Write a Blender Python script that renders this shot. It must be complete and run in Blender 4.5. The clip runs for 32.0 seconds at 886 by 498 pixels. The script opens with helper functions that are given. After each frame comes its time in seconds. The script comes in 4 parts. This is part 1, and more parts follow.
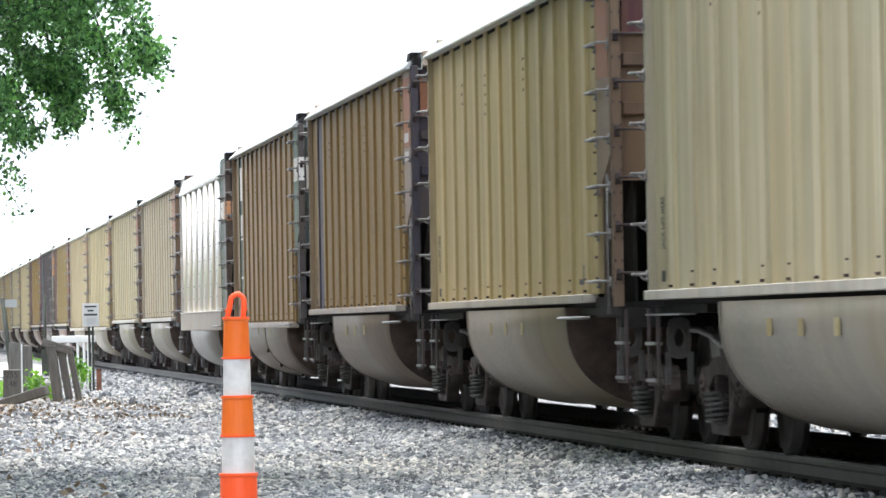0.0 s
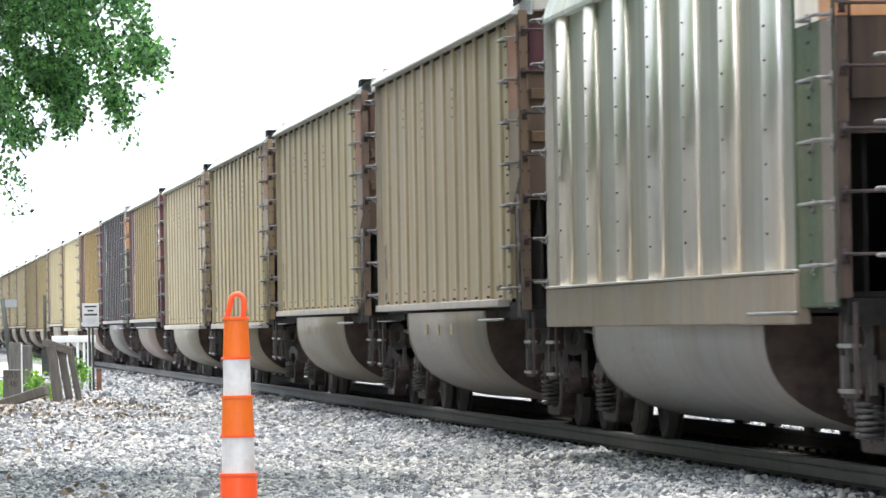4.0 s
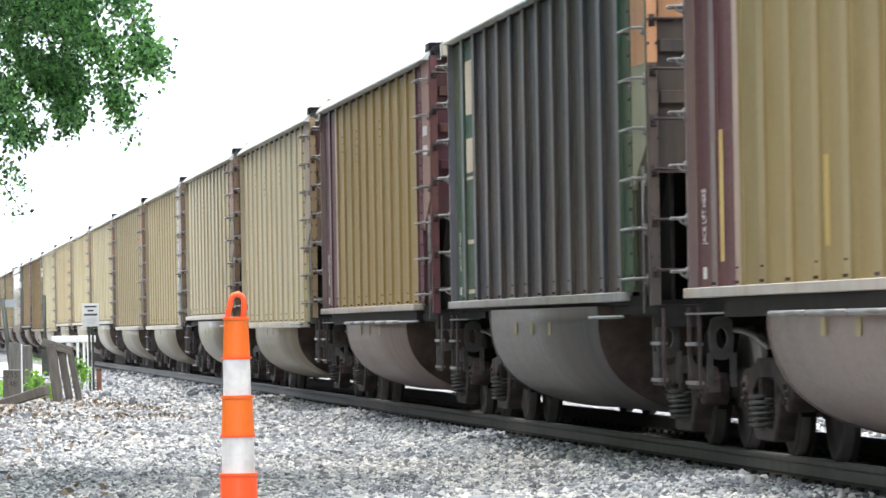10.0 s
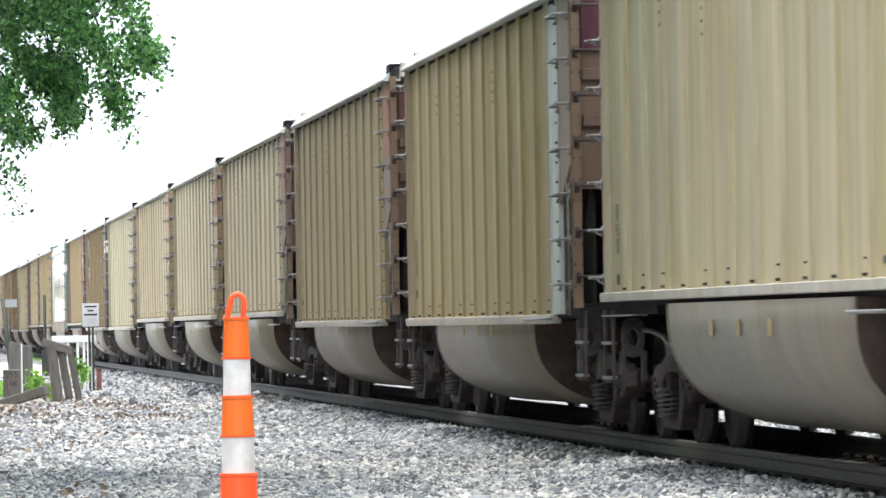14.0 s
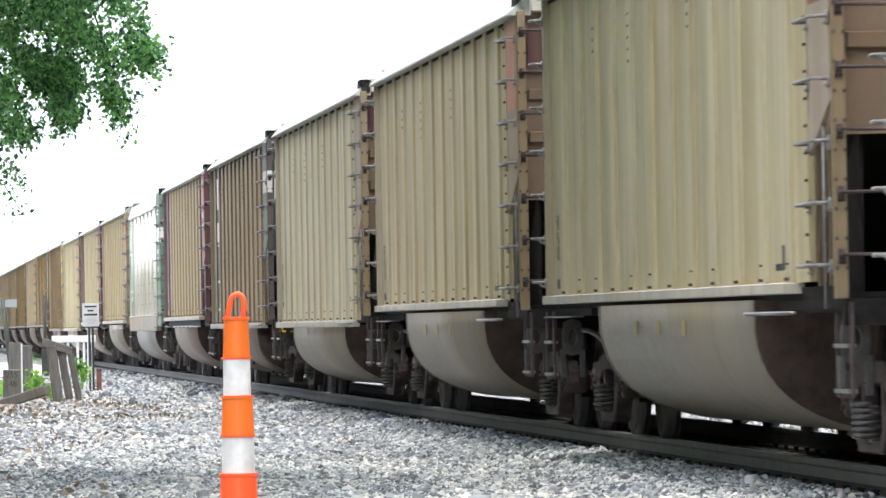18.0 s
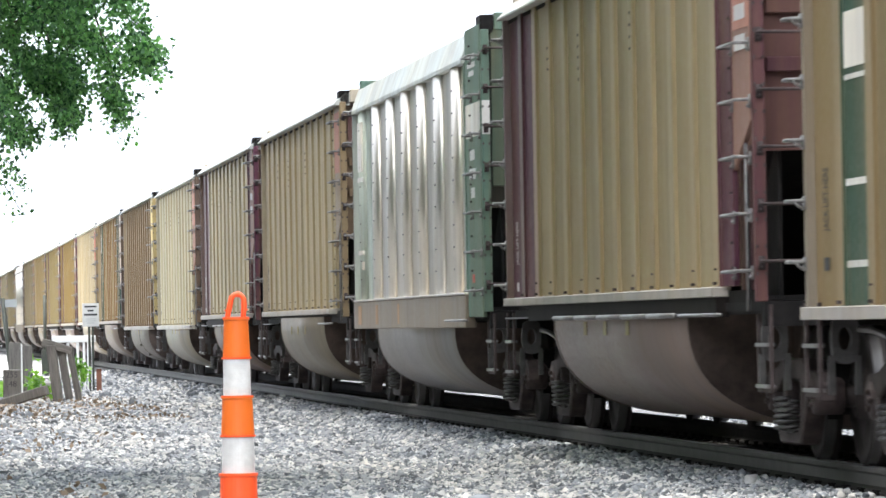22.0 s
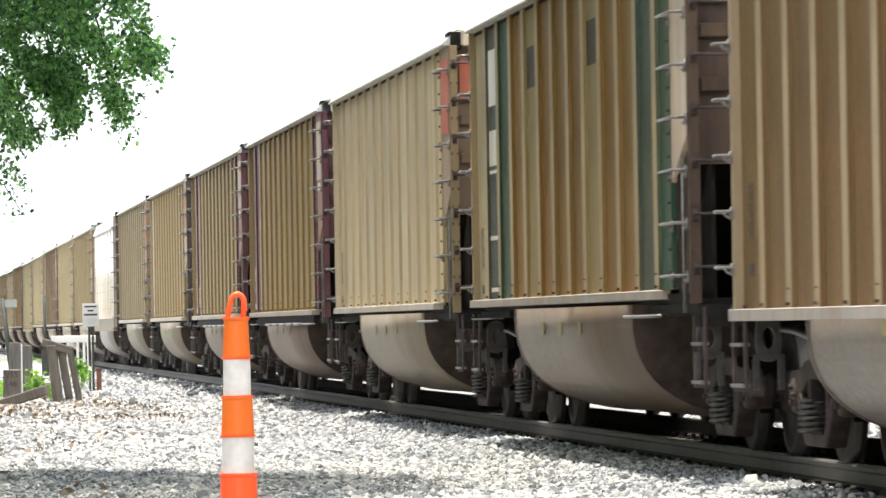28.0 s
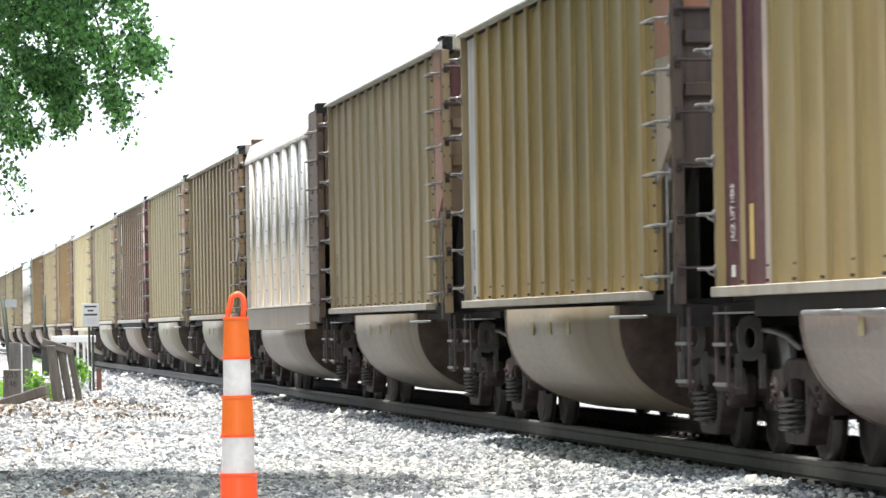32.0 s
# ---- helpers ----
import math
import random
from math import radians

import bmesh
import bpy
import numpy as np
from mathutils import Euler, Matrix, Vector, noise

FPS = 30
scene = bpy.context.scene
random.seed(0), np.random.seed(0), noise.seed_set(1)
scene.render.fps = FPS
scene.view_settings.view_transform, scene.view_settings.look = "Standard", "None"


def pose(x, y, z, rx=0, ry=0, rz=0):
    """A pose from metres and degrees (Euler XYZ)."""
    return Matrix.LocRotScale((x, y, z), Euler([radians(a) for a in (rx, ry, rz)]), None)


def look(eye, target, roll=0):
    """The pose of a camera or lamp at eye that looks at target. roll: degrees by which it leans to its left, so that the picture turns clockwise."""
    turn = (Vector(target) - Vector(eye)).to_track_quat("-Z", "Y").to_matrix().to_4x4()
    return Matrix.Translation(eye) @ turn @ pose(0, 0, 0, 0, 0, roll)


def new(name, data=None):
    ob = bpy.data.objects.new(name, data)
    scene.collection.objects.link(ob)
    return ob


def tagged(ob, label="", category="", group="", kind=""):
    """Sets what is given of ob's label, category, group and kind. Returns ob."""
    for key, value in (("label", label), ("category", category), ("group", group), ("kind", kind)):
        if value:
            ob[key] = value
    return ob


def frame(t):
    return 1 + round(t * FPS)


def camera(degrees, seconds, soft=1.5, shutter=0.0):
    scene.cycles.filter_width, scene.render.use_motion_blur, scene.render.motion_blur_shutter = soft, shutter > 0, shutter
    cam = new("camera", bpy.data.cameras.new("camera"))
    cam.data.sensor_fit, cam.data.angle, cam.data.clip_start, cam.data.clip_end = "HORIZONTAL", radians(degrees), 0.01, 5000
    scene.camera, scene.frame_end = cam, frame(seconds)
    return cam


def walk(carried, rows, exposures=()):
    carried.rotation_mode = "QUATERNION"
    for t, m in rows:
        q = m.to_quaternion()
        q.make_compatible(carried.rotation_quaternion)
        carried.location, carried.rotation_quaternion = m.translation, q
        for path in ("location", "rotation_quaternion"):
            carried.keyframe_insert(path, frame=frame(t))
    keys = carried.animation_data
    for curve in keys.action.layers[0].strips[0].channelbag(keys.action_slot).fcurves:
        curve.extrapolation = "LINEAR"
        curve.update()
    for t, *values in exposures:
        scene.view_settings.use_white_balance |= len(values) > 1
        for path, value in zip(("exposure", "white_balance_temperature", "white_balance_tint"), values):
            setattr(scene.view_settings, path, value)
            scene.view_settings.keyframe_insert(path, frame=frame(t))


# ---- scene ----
# ---- camera ----
cam = camera(9.286, 32.0, soft=1.5, shutter=0.22)
EYE = look((0, -7.094, 0.970), (-99.480, 2.999, 2.345), -0.98)
walk(cam, [(0, EYE), (32, EYE)], exposures=[(0, 0.86, 6150, 10), (20, 0.87, 6150, 10), (24.2, 0.89, 6200, 10), (25.2, 0.72, 6350, 10), (27.4, 0.62, 6650, 10), (29.2, 0.64, 6350, 10), (32, 0.66, 6250, 10)])

# ---- light: high sun, thin cloud over it until about 24 s ----
SUN_ELEV, SUN_TURN = radians(80), radians(202)     # turn: compass of the sun, from +X towards +Y
SUN_DIR = Vector((math.cos(SUN_ELEV) * math.cos(SUN_TURN), math.cos(SUN_ELEV) * math.sin(SUN_TURN), math.sin(SUN_ELEV)))

world = bpy.data.worlds.new("sky")
scene.world = world
world.use_nodes = True
wn = world.node_tree
wn.nodes.clear()
sky = wn.nodes.new("ShaderNodeTexSky")
sky.sky_type, sky.sun_disc = "NISHITA", False
sky.sun_elevation, sky.sun_rotation = SUN_ELEV, math.pi / 2 - SUN_TURN
sky.air_density, sky.dust_density, sky.ozone_density = 1.0, 6.0, 1.0
haze = wn.nodes.new("ShaderNodeMix")
haze.data_type = "RGBA"
haze.inputs["Factor"].default_value = 0.75
haze.inputs["B"].default_value = (11.5, 12.1, 13.3, 1)
bg = wn.nodes.new("ShaderNodeBackground")
bg.inputs["Strength"].default_value = 0.12
wout = wn.nodes.new("ShaderNodeOutputWorld")
wn.links.new(sky.outputs["Color"], haze.inputs["A"])
wn.links.new(haze.outputs["Result"], bg.inputs["Color"])
wn.links.new(bg.outputs["Background"], wout.inputs["Surface"])

sun = new("sun", bpy.data.lights.new("sun", "SUN"))
sun.data.energy, sun.data.angle, sun.data.color = 5.9, radians(0.6), (1.0, 0.94, 0.84)
sun.matrix_world = look(SUN_DIR * 300, (0, 0, 0))


# ---- materials ----
def material(name):
    m = bpy.data.materials.new(name)
    m.use_nodes = True
    return m, m.node_tree.nodes, m.node_tree.links, m.node_tree.nodes["Principled BSDF"]


def noise_node(n, l, scale, detail=4.0, rough=0.6, stretch=None, space="Object", shift=None):
    tc = n.new("ShaderNodeTexCoord")
    where = tc.outputs[space]
    if shift is not None:
        move = n.new("ShaderNodeVectorMath")
        l.new(where, move.inputs[0])
        l.new(shift, move.inputs[1])
        where = move.outputs["Vector"]
    tex = n.new("ShaderNodeTexNoise")
    tex.inputs["Scale"].default_value, tex.inputs["Detail"].default_value = scale, detail
    tex.inputs["Roughness"].default_value = rough
    if stretch:
        mp = n.new("ShaderNodeMapping")
        mp.inputs["Scale"].default_value = stretch
        l.new(where, mp.inputs["Vector"])
        l.new(mp.outputs["Vector"], tex.inputs["Vector"])
    else:
        l.new(where, tex.inputs["Vector"])
    return tex.outputs["Fac"]


def ramp(n, l, src, a, b, ca, cb):
    r = n.new("ShaderNodeValToRGB")
    r.color_ramp.elements[0].position, r.color_ramp.elements[1].position = a, b
    r.color_ramp.elements[0].color = (*ca, 1) if len(ca) == 3 else ca
    r.color_ramp.elements[1].color = (*cb, 1) if len(cb) == 3 else cb
    l.new(src, r.inputs["Fac"])
    return r.outputs["Color"]


def mixed(n, l, fac, a, b, how="MIX"):
    m = n.new("ShaderNodeMix")
    m.data_type, m.blend_type = "RGBA", how
    for key, v in (("Factor", fac), ("A", a), ("B", b)):
        if isinstance(v, (int, float)):
            m.inputs[key].default_value = v
        elif isinstance(v, tuple):
            m.inputs[key].default_value = (*v, 1)
        else:
            l.new(v, m.inputs[key])
    return m.outputs["Result"]


def bump(n, l, p, height, strength, distance):
    b = n.new("ShaderNodeBump")
    b.inputs["Strength"].default_value, b.inputs["Distance"].default_value = strength, distance
    l.new(height, b.inputs["Height"])
    l.new(b.outputs["Normal"], p.inputs["Normal"])


def make_paint(name, rust, rust_amount, roughness, dent=0.03, streaks=0.3, shine=0.5, grit=0.12):
    """Car paint in the object's own colour, with rain streaks, coal dust and rust."""
    m, n, l, p = material(name)
    info = n.new("ShaderNodeObjectInfo")
    far = n.new("ShaderNodeMath")
    far.operation = "MULTIPLY"
    far.inputs[1].default_value = 83.0
    l.new(info.outputs["Random"], far.inputs[0])
    away = far.outputs["Value"]
    streak = noise_node(n, l, 1.0, 5, 0.65, (5.0, 5.0, 0.35), shift=away)
    broad = noise_node(n, l, 0.55, 3, 0.55, shift=away)
    fine = noise_node(n, l, 22.0, 5, 0.7, shift=away)
    faded = noise_node(n, l, 1.0, 3, 0.5, (0.9, 0.9, 0.22), shift=away)
    dusty = mixed(n, l, ramp(n, l, streak, 0.42, 0.78, (0, 0, 0), (streaks,) * 3), info.outputs["Color"], rust)
    dusty = mixed(n, l, ramp(n, l, faded, 0.42, 0.66, (0, 0, 0), (0.8,) * 3), dusty, (1.07, 0.98, 0.85), "MULTIPLY")
    dusty = mixed(n, l, ramp(n, l, broad, 0.35, 0.75, (0, 0, 0), (rust_amount,) * 3), dusty, rust)
    grime = noise_node(n, l, 1.0, 4, 0.6, (2.2, 2.2, 0.12), shift=away)
    dusty = mixed(n, l, ramp(n, l, grime, 0.45, 0.8, (0, 0, 0), (0.6,) * 3), dusty, (0.62, 0.60, 0.58), "MULTIPLY")
    dusty = mixed(n, l, grit, dusty, fine, "OVERLAY")
    l.new(dusty, p.inputs["Base Color"])
    l.new(ramp(n, l, fine, 0.3, 0.7, (roughness - 0.6 * grit,) * 3, (roughness + grit,) * 3), p.inputs["Roughness"])
    p.inputs["Specular IOR Level"].default_value = shine
    if dent:
        bump(n, l, p, broad, 0.25, dent)
    return m


def make_simple(name, a, b, scale, roughness, metal=0.0, bumpiness=0.0, stretch=None, dist=0.01):
    m, n, l, p = material(name)
    tex = noise_node(n, l, scale, 5, 0.65, stretch)
    tex2 = noise_node(n, l, scale * 0.17, 3, 0.5, stretch)
    c = mixed(n, l, ramp(n, l, tex, 0.3, 0.7, (0, 0, 0), (1, 1, 1)), a, b)
    c = mixed(n, l, 0.35, c, ramp(n, l, tex2, 0.3, 0.7, a, b))
    l.new(c, p.inputs["Base Color"])
    p.inputs["Roughness"].default_value, p.inputs["Metallic"].default_value = roughness, metal
    if bumpiness:
        bump(n, l, p, tex, bumpiness, dist)
    return m


PAINT = make_paint("weathered_paint", (0.225, 0.155, 0.075), 0.24, 0.46, 0.02, 0.44, 0.13, 0.11)
ALLOY = make_paint("bare_aluminium", (0.26, 0.22, 0.18), 0.12, 0.40, 0.0, 0.30, 0.5, 0.02)
ALLOY.node_tree.nodes["Principled BSDF"].inputs["Metallic"].default_value = 0.9
TUBMAT = make_paint("tub_steel", (0.19, 0.16, 0.135), 0.45, 0.42)
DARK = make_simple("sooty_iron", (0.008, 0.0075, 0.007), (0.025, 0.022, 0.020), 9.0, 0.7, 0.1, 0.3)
GREASE = make_simple("dusty_cast_steel", (0.019, 0.015, 0.0145), (0.118, 0.090, 0.083), 7.0, 0.62, 0.2, 0.3)
TREAD = make_simple("worn_wheel_steel", (0.016, 0.013, 0.0125), (0.050, 0.040, 0.036), 12.0, 0.6, 0.2)
RUNG = make_simple("worn_bar_steel", (0.10, 0.094, 0.088), (0.30, 0.285, 0.27), 15.0, 0.38, 0.4)
SPRING = make_simple("dusty_spring_steel", (0.05, 0.047, 0.044), (0.13, 0.12, 0.11), 15.0, 0.5, 0.2)
POLISHED = make_simple("rolled_bright_steel", (0.07, 0.066, 0.06), (0.15, 0.14, 0.13), 9.0, 0.4, 0.6)
WEB = make_simple("dark_brown_steel", (0.008, 0.0065, 0.0055), (0.024, 0.019, 0.016), 5.0, 0.75, 0.1)
RAIL = make_simple("rail_steel_side", (0.078, 0.072, 0.064), (0.148, 0.138, 0.122), 3.0, 0.6, 0.15, 0.2)
FOOT = make_simple("dark_rail_steel", (0.012, 0.011, 0.010), (0.04, 0.036, 0.03), 6.0, 0.7, 0.1, 0.3)
RAILTOP = make_simple("rail_running_band", (0.30, 0.30, 0.30), (0.45, 0.45, 0.44), 6.0, 0.3, 0.9)
TIE = make_simple("creosoted_oak", (0.035, 0.027, 0.020), (0.10, 0.08, 0.062), 6.0, 0.8, 0, 0.4, (1, 0.15, 1))
ORANGE = make_simple("orange_plastic", (0.66, 0.118, 0.007), (0.80, 0.165, 0.012), 5.0, 0.45)
VIVID = make_simple("vermilion_plastic", (0.90, 0.085, 0.015), (0.95, 0.12, 0.02), 5.0, 0.4)
WHITEBAND = make_simple("reflective_white", (0.50, 0.49, 0.45), (0.78, 0.77, 0.74), 14.0, 0.35)
GREYWOOD = make_simple("weathered_timber", (0.075, 0.07, 0.063), (0.20, 0.185, 0.168), 8.0, 0.85, 0, 0.5, (6, 6, 0.5))
WHITEPAINT = make_simple("chalky_white_paint", (0.62, 0.62, 0.60), (0.82, 0.82, 0.80), 5.0, 0.6)
POSTPAINT = make_simple("dark_post_steel", (0.03, 0.035, 0.028), (0.06, 0.065, 0.05), 8.0, 0.6, 0.2)
INK = make_simple("black_lettering", (0.03, 0.03, 0.03), (0.055, 0.055, 0.055), 9.0, 0.6)
CHALK = make_simple("white_lettering", (0.55, 0.53, 0.50), (0.72, 0.70, 0.68), 9.0, 0.6)
BELT = make_simple("unseen_foliage", (0.015, 0.024, 0.010), (0.045, 0.065, 0.028), 1.6, 0.9, 0, 0.8, None, 0.3)
CONCRETE = make_simple("pale_concrete_paving", (0.42, 0.42, 0.41), (0.60, 0.60, 0.58), 2.0, 0.85, 0, 0.2)
BEDSHADE = make_simple("shade_dark_ballast", (0.012, 0.012, 0.012), (0.05, 0.047, 0.043), 26.0, 0.9, 0, 0.9, None, 0.04)
TUBEND = make_simple("coal_caked_steel", (0.030, 0.023, 0.020), (0.130, 0.096, 0.078), 5.0, 0.8, 0.0, 0.4)
GALV = make_simple("galvanised_sheet", (0.34, 0.35, 0.36), (0.46, 0.47, 0.48), 5.0, 0.4, 0.6)


def make_stone():
    m, n, l, p = material("crushed_granite")
    geo = n.new("ShaderNodeNewGeometry")
    tone = ramp(n, l, geo.outputs["Random Per Island"], 0.0, 1.0, (0.148, 0.16, 0.174), (0.50, 0.52, 0.53))
    r = tone.node.color_ramp
    e = r.elements.new(0.12); e.color = (0.07, 0.076, 0.083, 1)
    e = r.elements.new(0.45); e.color = (0.262, 0.28, 0.299, 1)
    e = r.elements.new(0.7); e.color = (0.327, 0.331, 0.327, 1)
    e = r.elements.new(0.93); e.color = (0.56, 0.545, 0.51, 1)
    grain = noise_node(n, l, 60.0, 4, 0.7)
    tone = mixed(n, l, 0.35, tone, grain, "OVERLAY")
    # patches of warm dusty stone and of cool dark stone
    where = noise_node(n, l, 1.0, 4, 0.65, (0.10, 0.55, 1.0))
    tone = mixed(n, l, 1.0, tone, ramp(n, l, where, 0.36, 0.64, (0.80, 0.815, 0.83), (1.12, 1.08, 1.02)), "MULTIPLY")
    l.new(tone, p.inputs["Base Color"])
    p.inputs["Roughness"].default_value = 0.85
    p.inputs["Specular IOR Level"].default_value = 0.3
    return m


def make_ground():
    m, n, l, p = material("gravel_ground")
    tc = n.new("ShaderNodeTexCoord")
    v = n.new("ShaderNodeTexVoronoi")
    v.inputs["Scale"].default_value = 20.0
    l.new(tc.outputs["Object"], v.inputs["Vector"])
    g = n.new("ShaderNodeRGBToBW")
    l.new(v.outputs["Color"], g.inputs["Color"])
    stone = ramp(n, l, g.outputs["Val"], 0.2, 0.8, (0.10, 0.10, 0.105), (0.36, 0.36, 0.355))
    patch = noise_node(n, l, 0.25, 4, 0.6)
    l.new(mixed(n, l, ramp(n, l, patch, 0.4, 0.7, (0, 0, 0), (0.35,) * 3), stone, (0.24, 0.22, 0.19)), p.inputs["Base Color"])
    p.inputs["Roughness"].default_value = 0.9
    bump(n, l, p, v.outputs["Distance"], 0.9, 0.03)
    return m


STONE, GROUND = make_stone(), make_ground()
for sooty in (DARK, WEB, GREASE, TUBEND, BEDSHADE, TREAD, FOOT):
    sooty.node_tree.nodes["Principled BSDF"].inputs["Specular IOR Level"].default_value = 0.15


# ---- mesh helpers ----
def box(bm, x0, x1, y0, y1, z0, z1):
    vs = [bm.verts.new((x, y, z)) for z in (z0, z1) for x, y in ((x0, y0), (x1, y0), (x1, y1), (x0, y1))]
    for f in ((3, 2, 1, 0), (4, 5, 6, 7), (0, 1, 5, 4), (1, 2, 6, 5), (2, 3, 7, 6), (3, 0, 4, 7)):
        bm.faces.new([vs[i] for i in f])
    return vs


def prism(bm, outline, axis, a, b):
    """A closed outline of 2D points, drawn out along an axis from a to b."""
    def at(u, v, w):
        return {"x": (w, u, v), "y": (u, w, v), "z": (u, v, w)}[axis]
    lo = [bm.verts.new(at(u, v, a)) for u, v in outline]
    hi = [bm.verts.new(at(u, v, b)) for u, v in outline]
    k = len(outline)
    for i in range(k):
        bm.faces.new((lo[i], lo[(i + 1) % k], hi[(i + 1) % k], hi[i]))
    bm.faces.new(lo[::-1])
    bm.faces.new(hi)
    return lo + hi


def tube(bm, pts, r, sides=6):
    """A round bar along a row of points."""
    rings = []
    pts = [Vector(q) for q in pts]
    for i, q in enumerate(pts):
        d = (pts[min(i + 1, len(pts) - 1)] - pts[max(i - 1, 0)]).normalized()
        u = d.orthogonal().normalized() if i == 0 else (u - d * u.dot(d)).normalized()
        w = d.cross(u)
        rr = r[i] if isinstance(r, (list, tuple)) else r
        rings.append([bm.verts.new(q + rr * (math.cos(a) * u + math.sin(a) * w)) for a in (2 * math.pi * j / sides for j in range(sides))])
    for a, b in zip(rings, rings[1:]):
        for j in range(sides):
            bm.faces.new((a[j], a[(j + 1) % sides], b[(j + 1) % sides], b[j]))
    bm.faces.new(rings[0][::-1])
    bm.faces.new(rings[-1])


def lathe(bm, profile, axis="z", sides=24, centre=(0, 0, 0)):
    """Rings of (radius, height) round an axis, closed at both ends."""
    rings = []
    for r, h in profile:
        ring = []
        for j in range(sides):
            a = 2 * math.pi * j / sides
            c = (r * math.cos(a), r * math.sin(a), h) if axis == "z" else (r * math.cos(a), h, r * math.sin(a))
            ring.append(bm.verts.new(Vector(c) + Vector(centre)))
        rings.append(ring)
    for a, b in zip(rings, rings[1:]):
        for j in range(sides):
            bm.faces.new((a[j], a[(j + 1) % sides], b[(j + 1) % sides], b[j]))
    bm.faces.new(rings[0][::-1])
    bm.faces.new(rings[-1])


def mesh_of(name, bm, mat, smooth=False, bevel=0.0):
    if bevel:
        bmesh.ops.bevel(bm, geom=bm.edges[:], offset=bevel, segments=1, affect="EDGES", clamp_overlap=True)
    bmesh.ops.recalc_face_normals(bm, faces=bm.faces[:])
    me = bpy.data.meshes.new(name)
    bm.to_mesh(me)
    bm.free()
    me.materials.append(mat)
    if smooth:
        me.shade_smooth()
    return me


def put(name, me, parent=None, at=(0, 0, 0), label="", colour=None):
    ob = new(name, me)
    if parent is not None:
        ob.parent = parent
    ob.location = at
    if label:
        ob["label"] = label
    if colour:
        ob.color = (*colour, 1)
    return ob


def part(name, bm, mat, parent, label="", smooth=False, bevel=0.0, at=(0, 0, 0), colour=None):
    return put(name, mesh_of(name, bm, mat, smooth, bevel), parent, at, label, colour)


def thing(name, label, category, group="", at=(0, 0, 0)):
    ob = new(name)
    ob.location = at
    return tagged(ob, label, category, group)


def fresh():
    return bmesh.new()

# ---- ground ----
def ground_z(x, y):
    """Level of the gravel: the ballast bed round the track, lower beside it, rising towards the crossing near the camera."""
    z = -0.30
    if x > -39:
        z += 0.28 * min(1.0, (x + 39) / 12.0)
    d = abs(y)
    if d < 2.0:
        bed = -0.205 if d < 0.83 else -0.172 if d < 1.3 else -0.172 - 0.128 * (d - 1.3) / 0.7
        z = max(z, bed)
    if y < -7.5:
        z += 0.03
    return z


def build_ground():
    xs = [-4000, -1500, -700, -400, -300, -240, -200] + list(range(-170, -70, 4)) + list(range(-70, 12, 1)) + [20, 40, 100, 300, 1200, 4000]
    ys = [-4000, -800, -200, -60, -30, -20, -14, -10] + [-8 + 0.5 * i for i in range(11)] + [-2.6, -2.3, -2.0, -1.8, -1.6, -1.45, -1.3, -1.0, -0.84, -0.82, 0, 0.82, 0.84, 1.0, 1.3, 1.6, 2.0, 3, 5, 9, 20, 60, 200, 800, 4000]
    bm = fresh()
    grid = []
    for x in xs:
        row = []
        for y in ys:
            wob = 0.0 if abs(y) < 1.5 or abs(y) > 60 or abs(x) > 300 else 0.035 * noise.noise((x * 0.35, y * 0.7, 3.1))
            row.append(bm.verts.new((x, y, ground_z(x, y) + wob)))
        grid.append(row)
    for a, b in zip(grid, grid[1:]):
        for j in range(len(ys) - 1):
            bm.faces.new((a[j], b[j], b[j + 1], a[j + 1]))
    ob = put("ground", mesh_of("ground", bm, GROUND, True))
    tagged(ob, "wide grey gravel ground beside the railway track", "ground", kind="structure")


build_ground()


